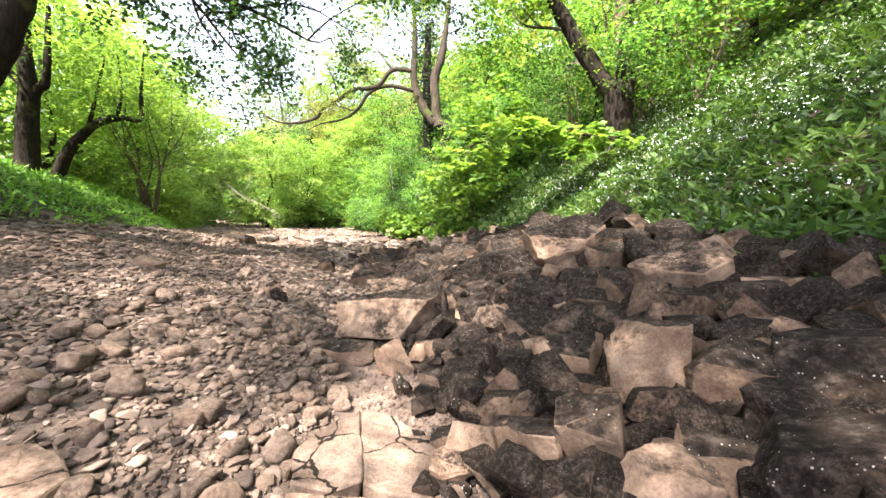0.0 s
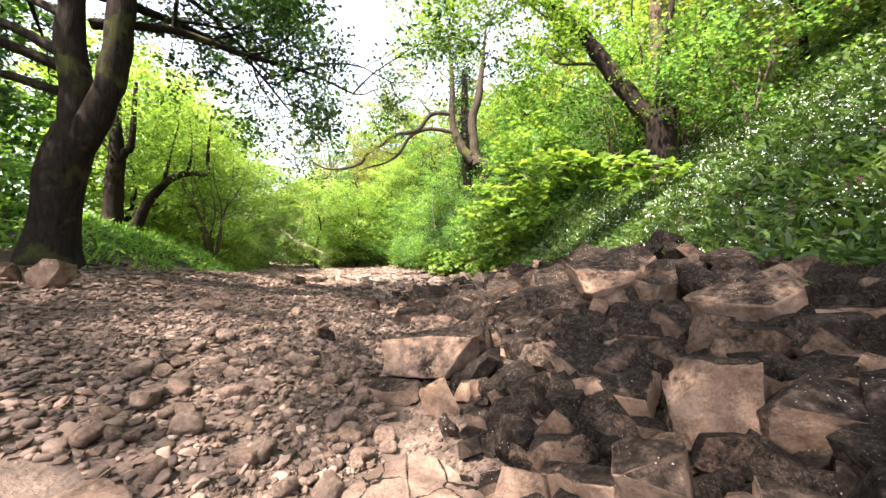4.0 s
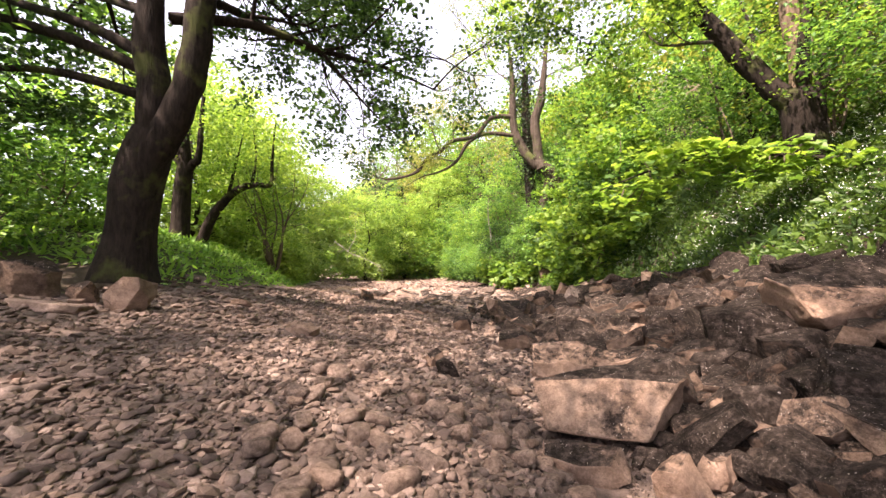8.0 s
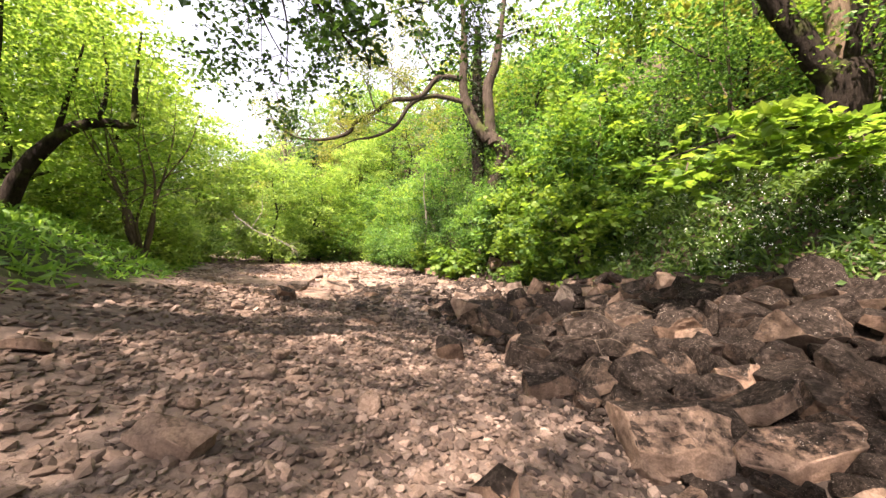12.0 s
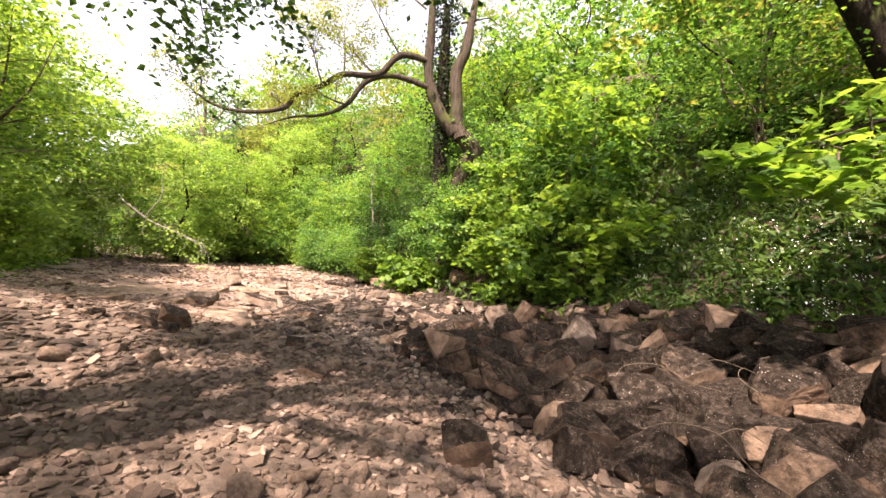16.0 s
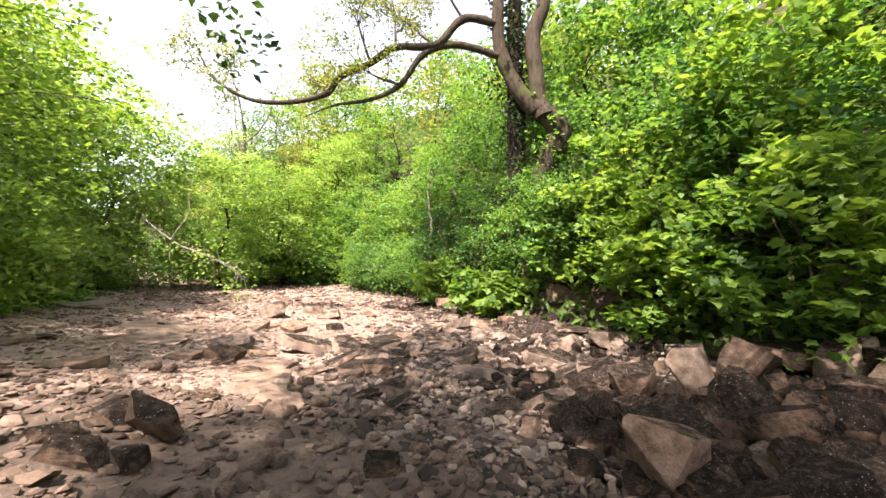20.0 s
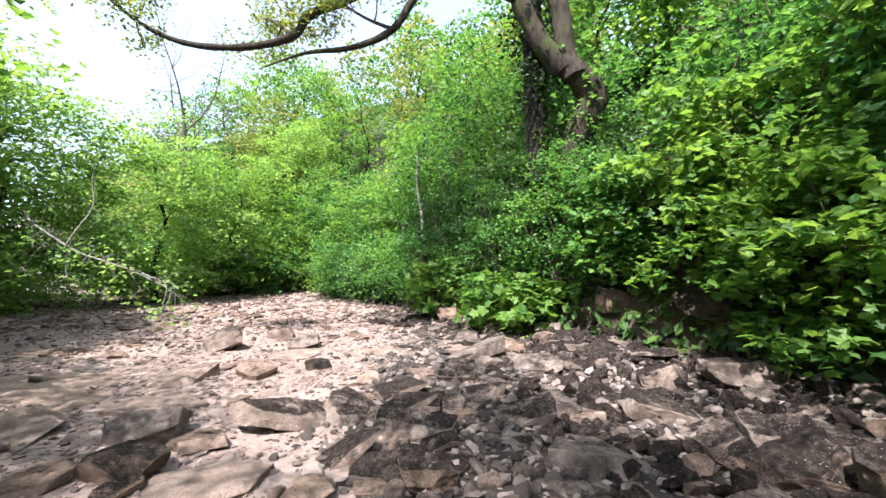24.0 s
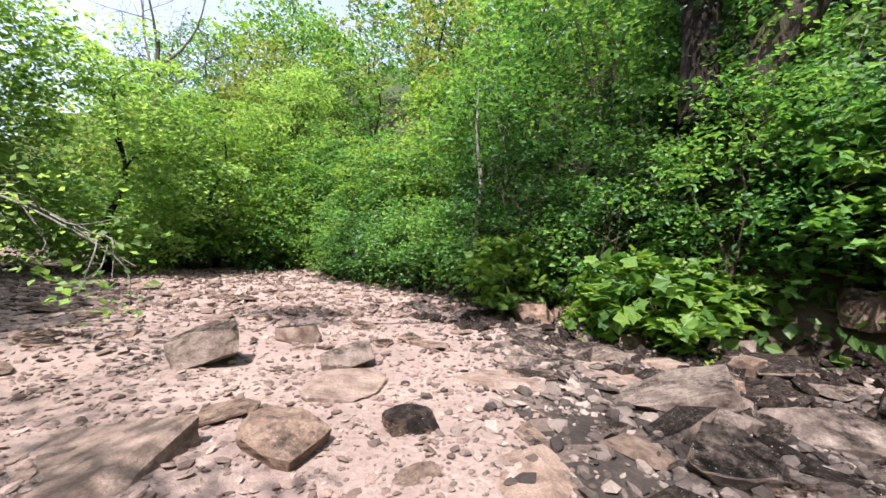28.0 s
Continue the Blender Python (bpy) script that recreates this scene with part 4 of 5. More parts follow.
pick = random.Random(5)
tries = placed = 0
while placed < 760 and tries < 40000:
    tries += 1
    y = pick.uniform(0.6, 22.5) if placed > 600 else pick.uniform(0.6, 13.5)
    lo, hi = line(y, (0, 0.5), (3, 0.2), (5, -0.2), (9, -1.3), (13, -2.6), (16, -2.8), (19, -2.0), (23, -4.0)), right_toe(y) + 0.2
    x = pick.uniform(lo, hi)
    size = pick.choice((0.24, 0.30, 0.36, 0.42, 0.50, 0.62, 0.74)) * (1.0 if y < 14 else 0.75)
    if tries < 6000 and size < 0.40:
        continue
    if y < 4 and size > 0.45:
        size *= 0.62
    if not room(x, y, size * 0.5, 0.52):
        continue
    dark = pick.random()
    mat = ROCK_DARK if dark < (0.5 if y < 7 else 0.58 if y < 10.5 else 0.3) else ROCK_MID if dark < 0.95 else ROCK_PALE
    steep = pick.gauss(-8, 22)
    set_rock(pick.choice(TYPES[mat]), (x, y, ground_at(x, y) + pick.uniform(0.2, 0.4) * size), (pick.gauss(6, 24), steep, pick.gauss(-52, 40)), size, "boulder" if size > 0.45 else "loose_rock" if size > 0.31 else "rock_fragment", "" if size > 0.45 else "angular sandstone rock lodged among the boulders" if size > 0.31 else "small broken piece of sandstone between the boulders", "boulder field")
    placed += 1
# smaller rubble that fills the gaps, and cobbles on the bar
bits = []
SHARDS = [rock_mesh((1, pick.uniform(0.5, 0.85), pick.uniform(0.2, 0.5)), ROCK_DARK, 860 + k, 4, 0) for k in range(8)]
for k in range(1500):
    y = pick.uniform(0.3, 23)
    lo, hi = line(y, (0, 0.0), (3, -0.2), (5, -0.9), (9, -1.7), (13, -3.0), (16, -3.6), (19, -3.0), (23, -5.0)), right_toe(y) + 0.15
    x = lo + (hi - lo) * pick.random()
    size = pick.uniform(0.10, 0.30)
    me = pick.choice(SHARDS)
    v = np.empty(len(me.vertices) * 3, np.float32)
    me.vertices.foreach_get("co", v)
    f = np.empty(len(me.loops), np.int32)
    me.loops.foreach_get("vertex_index", f)
    m = np.array(pose(x, y, ground_at(x, y) + 0.15 * size, pick.gauss(0, 25), pick.gauss(-8, 25), pick.uniform(0, 360)))
    bits.append((v.reshape(-1, 3) * size @ m[:3, :3].T + m[:3, 3], f.reshape(-1, 3)))
tagged(new("rubble", mesh_np("rubble", *joined(bits), ROCK_DARK)), "broken dark sandstone rubble filling gaps between the boulders", "rubble", kind="stuff")
PLATES = [rock_mesh((1, pick.uniform(0.6, 0.95), 0.13), ROCK_PALE, 800 + k, 7, 1, 0.02) for k in range(12)]
for k in range(110):
    y = pick.uniform(13, 27)
    x = pick.uniform(float(left_toe(y)) + 0.8, float(dark_edge(y)) + (1.5 if k % 3 else 4.0))
    size = pick.uniform(0.25, 0.7)
    if x < right_toe(y) - 0.5 and room(x, y, size * 0.5):
        set_rock(pick.choice(PLATES), (x, y, ground_at(x, y) + 0.02), (pick.gauss(0, 5), pick.gauss(0, 5), pick.uniform(0, 360)), size, "flat_stone", "flat pale plate of sandstone lying on the bed", "plates on the bed", "stone")
SLABS = [rock_mesh((1, pick.uniform(0.5, 0.9), pick.uniform(0.16, 0.34)), ROCK_GREY, 900 + k, 6, 1, 0.04) for k in range(10)]
for k in range(120):
    y = pick.uniform(13, 22)
    x = pick.uniform(float(dark_edge(y)) + 0.2, float(right_toe(y)))
    size = pick.uniform(0.3, 0.8)
    if room(x, y, size * 0.4):
        set_rock(pick.choice(SLABS), (x, y, ground_at(x, y) + 0.05 * size), (pick.gauss(4, 9), pick.gauss(-6, 9), pick.uniform(-40, 40)), size, "flat_stone", "weathered flat sandstone slab in the dry channel", "slabs in the channel", "stone")
ROCK_COBBLE = rock_material("cobble_stone", 0.1, (0.15, 0.115, 0.095), (0.34, 0.275, 0.235))
COBBLES = []
for k in range(10):
    v = np.sign(sphere(3)[0]) * np.abs(sphere(3)[0]) ** 0.58 * (0.5, pick.uniform(0.3, 0.44), pick.uniform(0.17, 0.3))
    v = v * (1 + 0.22 * vnoise(v, 2.6, k) + 0.06 * vnoise(v, 8, k + 20))[:, None]
    COBBLES.append(mesh_np("cobble", v, sphere(3)[1], ROCK_COBBLE, True))
for k in range(260):
    y = pick.uniform(0.8, 5.0) if k < 170 else pick.uniform(5, 15)
    x = float(bar_foot(y)) - pick.random() ** 1.3 * (2.3 if k < 170 else 4.0) + 0.3
    size = pick.uniform(0.10, 0.22)
    if room(x, y, size * 0.5):
        set_rock(pick.choice(COBBLES), (x, y, ground_at(x, y) + 0.2 * size), (pick.gauss(0, 16), pick.gauss(0, 16), pick.uniform(0, 360)), size, "cobble", "smooth-edged brown cobble lying on the gravel bar", "cobbles on the bar", "stone")


for k in range(160):
    y = pick.uniform(1.0, 15)
    lo, hi = line(y, (0, 0.2), (3, 0.1), (5, -1.0), (9, -1.9), (13, -3.2), (16, -3.6)), right_toe(y) + 0.1
    x = lo + (hi - lo) * pick.random() ** 1.2
    size = pick.uniform(0.14, 0.3)
    set_rock(pick.choice(TYPES[(ROCK_MID, ROCK_PALE, ROCK_DARK)[k % 3]]), (x, y, ground_at(x, y) + pick.uniform(0.2, 0.5) * size), (pick.gauss(8, 25), pick.gauss(-10, 25), pick.uniform(0, 360)), size, "stone_block", "small broken sandstone block wedged between boulders", "small blocks", "rock")


# ---- trees ----
def shoot(start, way, length, radius, depth, tubes, tips, r, bend=0.35, lift=0.05, floor=-99.0):
    """One branch and its side branches; leaf places go to tips."""
    p, d, step = np.array(start, float), np.array(way, float), length / 4
    d /= np.linalg.norm(d)
    rows = [(*p, radius)]
    for i in range(4):
        d = d + r.normal(0, bend, 3) * 0.5 + (0, 0, lift)
        d /= np.linalg.norm(d)
        p = p + d * step
        p[2] = max(p[2], floor + 0.3 * r.random())
        rows.append((*p, radius * (1 - 0.8 * (i + 1) / 4)))
        if depth > 0:
            for _ in range(2 if i else 1):
                side = d * 0.6 + r.normal(0, 0.7, 3)
                shoot(p, side, length * r.uniform(0.4, 0.6), radius * 0.45 * (1 - 0.15 * i), depth - 1, tubes, tips, r, bend, lift, floor)
        elif i:
            tips.append(p.copy())
    if depth == 0:
        tips.append(p)
    tubes.append(tube(rows, 2, 5 if depth < 2 else 7, 0.1))


def wood_part(name, rows_list, mat, parent, sides=10, knobs=0.1, steps=6, label=""):
    for k, rows in enumerate(rows_list):
        part(name, mesh_np(name, *tube(rows, steps, sides, knobs, k), mat, True), parent, label)


def crown_part(parent, tips, mat, per, radius, size, shape=LEAF_OVAL, droop=0.3, thick=0.06, spread=0.5, name="crown"):
    return part(name, mesh_np(name, *sprays(np.array(tips), per, radius, thick, size, shape, spread, droop), mat), parent)


def cloud(n, centre, radii, seed, hollow=0.5):
    """Tier places through a lumpy ellipsoid, most of them near its skin."""
    r = np.random.default_rng(seed)
    d = r.normal(0, 1, (n, 3))
    d /= np.linalg.norm(d, axis=1)[:, None]
    lump = 1 + 0.35 * vnoise(d, 2.3, seed % 71)
    rad = (hollow + (1 - hollow) * r.uniform(0, 1, n) ** 0.6) * lump
    return np.array(centre) + d * rad[:, None] * np.array(radii)


def simple(name, x, y, tall, spread_, leaf, bark, label, seed, radius=0.12, n_tips=120, per=40, tier=0.55, size=0.10, shape=LEAF_OVAL, lean=(0, 0), low=0.35, stems=1, category="tree", sink=0.1):
    """A tree or bush: tapering stems, limbs and a crown of tiers of leaves."""
    r = np.random.default_rng(seed)
    z = ground_at(x, y)
    t = thing(name, (x, y, z - sink), label, category)
    for k in range(stems):
        a = r.uniform(0, 6.283)
        fan = 0.0 if stems == 1 else 0.32
        end = np.array([lean[0] + fan * tall * math.cos(a), lean[1] + fan * tall * math.sin(a), tall * r.uniform(0.8, 0.95)])
        rows = []
        for i in range(5):
            f = i / 4
            wob = r.normal(0, 0.03 * tall, 2) * (0 < i)
            rows.append((end[0] * f ** 1.3 + wob[0], end[1] * f ** 1.3 + wob[1], end[2] * f, radius * (1 - 0.85 * f) * (1.25 if i == 0 else 1)))
        wood_part("trunk" if stems == 1 else "stem", [rows], bark, t, 8, 0.12, 4)
        for _ in range(5 if stems == 1 else 2):
            f = r.uniform(low, 0.9)
            i = min(3, int(f * 4))
            a0, b0 = np.array(rows[i]), np.array(rows[i + 1])
            q = a0 + (b0 - a0) * (f * 4 - i)
            ang = r.uniform(0, 6.283)
            reach = spread_ * r.uniform(0.55, 0.9)
            wood_part("limb", [[(*q[:3], q[3] * 0.6), (q[0] + 0.5 * reach * math.cos(ang), q[1] + 0.5 * reach * math.sin(ang), q[2] + 0.25 * reach, q[3] * 0.35), (q[0] + reach * math.cos(ang + 0.3), q[1] + reach * math.sin(ang + 0.3), q[2] + 0.35 * reach, 0.006)]], bark, t, 6, 0.1, 4)
    c = cloud(n_tips, (lean[0] * 0.8, lean[1] * 0.8, tall * (low + 1) / 2), (spread_, spread_, tall * (1 - low) / 2 * 1.05), seed)
    crown_part(t, c, leaf, per, tier, size, shape)
    return t


# old two-stemmed tree on the soil bank
old = thing("old_tree", (-7.94, 6.24, 1.1), "big dark two-stemmed tree standing on the soil bank", "tree")
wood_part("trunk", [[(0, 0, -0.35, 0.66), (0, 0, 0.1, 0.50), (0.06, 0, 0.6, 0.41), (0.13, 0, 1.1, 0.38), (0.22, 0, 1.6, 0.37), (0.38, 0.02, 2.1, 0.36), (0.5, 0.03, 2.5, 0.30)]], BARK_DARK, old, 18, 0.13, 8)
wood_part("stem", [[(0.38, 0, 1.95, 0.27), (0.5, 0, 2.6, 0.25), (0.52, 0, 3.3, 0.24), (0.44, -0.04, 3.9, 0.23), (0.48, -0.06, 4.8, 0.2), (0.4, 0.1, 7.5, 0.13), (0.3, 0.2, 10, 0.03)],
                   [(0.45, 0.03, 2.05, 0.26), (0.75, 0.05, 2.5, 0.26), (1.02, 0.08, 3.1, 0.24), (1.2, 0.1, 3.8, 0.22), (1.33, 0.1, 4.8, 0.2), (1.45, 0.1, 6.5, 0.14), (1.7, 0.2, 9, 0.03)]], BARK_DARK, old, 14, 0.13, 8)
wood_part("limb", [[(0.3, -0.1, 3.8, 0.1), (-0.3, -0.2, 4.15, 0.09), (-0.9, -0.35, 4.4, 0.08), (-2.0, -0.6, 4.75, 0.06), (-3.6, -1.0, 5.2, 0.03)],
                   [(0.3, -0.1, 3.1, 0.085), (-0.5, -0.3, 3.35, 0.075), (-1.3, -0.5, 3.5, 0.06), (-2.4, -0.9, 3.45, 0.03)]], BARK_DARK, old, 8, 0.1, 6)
tips = []
rr = np.random.default_rng(11)
limbs = [((0.9, -0.1, 4.3), (0.62, 0.55, 0.12), 5.2, 0.10), ((0.9, 0, 4.9), (0.25, 0.95, 0.12), 5.0, 0.10), ((1.0, 0, 5.4), (0.75, 0.3, 0.25), 5.5, 0.10), ((0.2, 0, 3.6), (-0.85, -0.35, 0.15), 4.5, 0.11), ((0.2, 0, 4.6), (-0.7, 0.5, 0.25), 4.0, 0.09),
         ((0.1, 0, 5.6), (-0.2, 0.8, 0.5), 4.0, 0.08), ((1.2, 0, 6.5), (0.5, 0.2, 0.6), 4.0, 0.08), ((0, 0.1, 7.0), (-0.3, -0.4, 0.7), 3.5, 0.07), ((1.2, 0, 5.0), (0.7, -0.6, 0.35), 5.6, 0.10), ((1.1, 0, 5.8), (0.15, 0.75, 0.35), 5.0, 0.09)]
for a, d, ln, r0 in limbs:
    tubes = []
    shoot(a, d, ln, r0, 2, tubes, tips, rr, 0.42, -0.02, 2.7)
    part("limb", mesh_np("limb", *joined(tubes), BARK_DARK, True), old)
crown_part(old, tips, LEAF_DEEP, 20, 0.38, 0.115, LEAF_OVAL, 0.4, 0.10, 0.6)


ash = thing("ash_tree", (-11.8, 11.0, 2.2), "grey-barked tree forking low on the grassy bank", "tree")
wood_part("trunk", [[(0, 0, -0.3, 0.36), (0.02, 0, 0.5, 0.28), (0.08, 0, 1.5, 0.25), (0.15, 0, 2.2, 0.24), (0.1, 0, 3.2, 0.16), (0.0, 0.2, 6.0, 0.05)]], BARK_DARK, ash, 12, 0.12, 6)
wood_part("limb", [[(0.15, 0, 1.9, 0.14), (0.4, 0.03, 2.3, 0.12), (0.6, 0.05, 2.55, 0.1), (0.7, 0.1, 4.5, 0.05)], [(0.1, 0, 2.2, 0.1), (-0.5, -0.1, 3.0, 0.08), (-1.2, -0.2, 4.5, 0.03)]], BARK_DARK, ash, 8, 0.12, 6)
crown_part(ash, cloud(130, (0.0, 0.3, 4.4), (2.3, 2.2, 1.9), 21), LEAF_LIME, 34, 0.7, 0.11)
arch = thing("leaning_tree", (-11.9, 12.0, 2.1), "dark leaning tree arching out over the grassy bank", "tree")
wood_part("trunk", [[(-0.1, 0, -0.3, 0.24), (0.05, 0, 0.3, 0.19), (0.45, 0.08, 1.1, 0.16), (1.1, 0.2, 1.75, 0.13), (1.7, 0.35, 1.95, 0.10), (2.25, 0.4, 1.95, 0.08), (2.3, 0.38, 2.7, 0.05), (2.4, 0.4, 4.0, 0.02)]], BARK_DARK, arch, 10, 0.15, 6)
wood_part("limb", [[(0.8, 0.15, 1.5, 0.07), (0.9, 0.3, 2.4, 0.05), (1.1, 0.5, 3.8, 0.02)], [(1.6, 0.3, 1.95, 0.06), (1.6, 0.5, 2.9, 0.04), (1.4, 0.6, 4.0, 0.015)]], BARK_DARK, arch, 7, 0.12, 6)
crown_part(arch, cloud(130, (1.4, 0.6, 3.2), (2.2, 1.8, 1.6), 22, 0.3), LEAF_LIME, 42, 0.55, 0.09)
simple("hazel", -11.0, 14.6, 5.0, 2.6, LEAF_LIME, TWIG, "many-stemmed hazel with fresh lime leaves", 23, 0.05, 170, 45, 0.6, 0.09, low=0.25, stems=9)

simple("sycamore", -11.0, 4.0, 8.5, 2.9, LEAF_GREEN, BARK_DARK, "leafy sycamore beside the old tree", 65, 0.2, 190, 26, 0.6, 0.2, low=0.3)
# The next three sycamores are added out of view to shade the first stretch.
simple("sycamore", -8.8, -0.8, 10.5, 3.8, LEAF_DEEP, BARK_DARK, "unseen spreading sycamore added on the soil bank to shade the gravel", 63, 0.3, 260, 36, 0.6, 0.16, lean=(1.2, 1.2), low=0.6)
simple("sycamore", 4.4, -3.2, 11.0, 4.2, LEAF_DEEP, BARK_DARK, "unseen tall sycamore added on the steep bank to shade it", 64, 0.3, 300, 36, 0.6, 0.16, lean=(-3.4, 3.4), low=0.6)
simple("sycamore", -4.2, -5.4, 10.5, 2.9, LEAF_DEEP, BARK_DARK, "unseen tall sycamore added behind the start to shade the boulders", 62, 0.3, 210, 34, 0.7, 0.15, lean=(4.4, 4.1), low=0.62)

# the ivied oak over the bank
BARK_OAK = bark_material("oak_bark", (0.022, 0.017, 0.013), (0.085, 0.067, 0.051), 0.3)
oak = thing("ivied_oak", (0.1, 20.3, 3.0), "crooked old oak leaning out of the bank, ivy on one stem", "tree")
wood_part("trunk", [[(-0.35, 0.3, -0.8, 0.42), (-0.5, 0.1, 0.5, 0.34), (-0.45, -0.1, 1.4, 0.33), (-0.2, -0.3, 2.05, 0.36), (-0.12, -0.4, 2.45, 0.36), (-0.5, -0.45, 2.85, 0.31), (-0.95, -0.4, 3.15, 0.24)]], BARK_OAK, oak, 16, 0.16, 8)
part("trunk", mesh_np("trunk", *tube([(-1.1, 0.4, 0.6, 0.3), (-1.2, 0.3, 3.0, 0.27), (-1.3, 0.2, 5.2, 0.24), (-1.35, 0.2, 8.0, 0.12)], 6, 10, 0.14, 5), BARK_DARK, True), oak, "dark ivy-clad trunk")
wood_part("stem", [[(-0.6, -0.5, 2.8, 0.27), (-0.78, -0.4, 3.4, 0.24), (-0.84, -0.35, 4.2, 0.23), (-0.90, -0.3, 5.2, 0.21), (-0.6, -0.3, 6.3, 0.19), (-0.35, -0.3, 8.4, 0.10), (-0.2, -0.3, 10, 0.04)],
                   [(-0.85, -0.4, 3.0, 0.24), (-1.35, -0.35, 3.6, 0.22), (-1.75, -0.3, 4.4, 0.20), (-1.95, -0.3, 5.2, 0.18), (-1.95, -0.3, 6.3, 0.16), (-2.0, -0.3, 8.0, 0.11), (-2.2, -0.3, 10, 0.04)]], BARK_OAK, oak, 12, 0.15, 8)
wood_part("limb", [[(-1.95, -0.35, 5.5, 0.12), (-3.0, -0.5, 5.45, 0.112), (-3.76, -0.6, 4.6, 0.105), (-4.85, -0.65, 4.42, 0.098), (-5.5, -0.7, 3.92, 0.09), (-6.3, -0.7, 3.48, 0.083), (-6.65, -0.75, 2.98, 0.075), (-7.6, -0.7, 2.72, 0.062), (-8.6, -0.7, 2.75, 0.05), (-9.5, -0.6, 3.25, 0.03), (-10.0, -0.5, 4.0, 0.01)],
                   [(-1.9, -0.35, 4.55, 0.11), (-3.2, -0.5, 4.7, 0.10), (-4.1, -0.6, 4.3, 0.09), (-4.7, -0.65, 3.4, 0.075), (-5.5, -0.7, 2.92, 0.058), (-6.4, -0.7, 2.72, 0.035), (-7.2, -0.8, 2.3, 0.009)]], BARK_OAK, oak, 9, 0.16, 8)
tips, tubes = [], []
for a, d, ln in (((-8.6, -0.7, 2.75), (-0.8, 0, 0.2), 1.6), ((-5.5, -0.7, 3.9), (-0.5, -0.3, 0.8), 2.0), ((-3.8, -0.6, 4.6), (-0.6, 0.2, 0.3), 2.0), ((-4.7, -0.65, 3.4), (-0.7, -0.3, -0.3), 1.6), ((-6.6, -0.75, 3.0), (-0.5, 0.3, 0.5), 1.6), ((-3.0, -0.5, 5.45), (-0.6, -0.2, 0.6), 2.6), ((-4.85, -0.65, 4.4), (-0.2, 0.2, 0.9), 2.2), ((-0.5, -0.3, 8.5), (0.3, 0.2, 0.8), 3.5), ((-2.4, -0.3, 9), (-0.8, 0.2, 0.4), 4.0), ((-0.9, -0.5, 7), (0.9, 0.3, 0.4), 4.0), ((-2.2, -0.3, 7.4), (-0.7, 0.5, 0.4), 4.0)):
    tubes = []
    shoot(a, d, ln, 0.04, 2, tubes, tips, rr, 0.35, 0.16)
    part("branch", mesh_np("branch", *joined(tubes), BARK_GREY, True), oak)
crown_part(oak, tips, LEAF_OLIVE, 10, 0.3, 0.075)
ivy = np.array([(-1.25 - 0.01 * i + 0.2 * math.sin(2.1 * i), 0.15 + 0.15 * math.cos(1.7 * i), 2.6 + 0.27 * i) for i in range(26)])
crown_part(oak, ivy, LEAF_IVY, 130, 0.62, 0.12, LEAF_OVAL, 0.8, 0.2, 0.9, "ivy")

# pollard on the steep bank
poll = thing("pollard", (4.4, 10.5, 3.6), "old pollard with several grey stems on the steep bank", "tree")
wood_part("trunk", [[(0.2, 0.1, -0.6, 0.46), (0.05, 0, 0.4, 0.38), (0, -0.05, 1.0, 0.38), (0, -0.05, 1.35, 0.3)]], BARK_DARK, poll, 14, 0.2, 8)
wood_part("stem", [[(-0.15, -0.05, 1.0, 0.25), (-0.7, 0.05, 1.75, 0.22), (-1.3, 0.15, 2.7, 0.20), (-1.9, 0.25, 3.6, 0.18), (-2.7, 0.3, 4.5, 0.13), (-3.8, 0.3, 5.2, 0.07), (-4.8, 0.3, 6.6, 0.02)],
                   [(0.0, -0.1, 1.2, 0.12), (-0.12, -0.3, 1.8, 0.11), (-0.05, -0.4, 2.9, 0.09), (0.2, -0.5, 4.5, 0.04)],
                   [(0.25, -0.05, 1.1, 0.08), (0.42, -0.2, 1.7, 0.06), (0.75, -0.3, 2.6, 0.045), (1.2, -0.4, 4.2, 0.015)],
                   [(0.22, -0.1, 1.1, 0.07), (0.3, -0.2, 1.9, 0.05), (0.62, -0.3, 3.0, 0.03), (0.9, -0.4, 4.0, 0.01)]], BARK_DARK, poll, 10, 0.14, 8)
# Paler bark on this stem puts the sunlight on it into its colour.
wood_part("stem", [[(0.12, 0.15, 1.1, 0.22), (0.15, 0.25, 2.0, 0.19), (0.05, 0.35, 3.6, 0.18), (0.1, 0.4, 6, 0.12), (0.2, 0.4, 9, 0.04)]], BARK_SUNLIT_TAN, poll, 10, 0.12, 8, "upright stem, sunlit look put into its paler bark")
tips, tubes = [], []
for a, d, ln in (((-1.9, 0.25, 3.6), (-0.9, 0.1, 0.2), 3.0), ((-2.7, 0.3, 4.5), (-0.6, 0.4, 0.6), 3.5), ((0.1, 0.4, 6), (0.6, 0.4, 0.6), 3.5), ((0.2, 0.4, 8.5), (-0.3, 0.4, 0.7), 3.0), ((0.8, -0.3, 3.4), (0.5, -0.5, 0.6), 2.5), ((-1.3, 0.15, 2.7), (-0.9, -0.1, -0.05), 2.6)):
    tubes = []
    shoot(a, d, ln, 0.05, 2, tubes, tips, rr, 0.45, 0.03)
    part("branch", mesh_np("branch", *joined(tubes), BARK_GREY, True), poll)
crown_part(poll, tips, LEAF_LIME, 20, 0.4, 0.10)

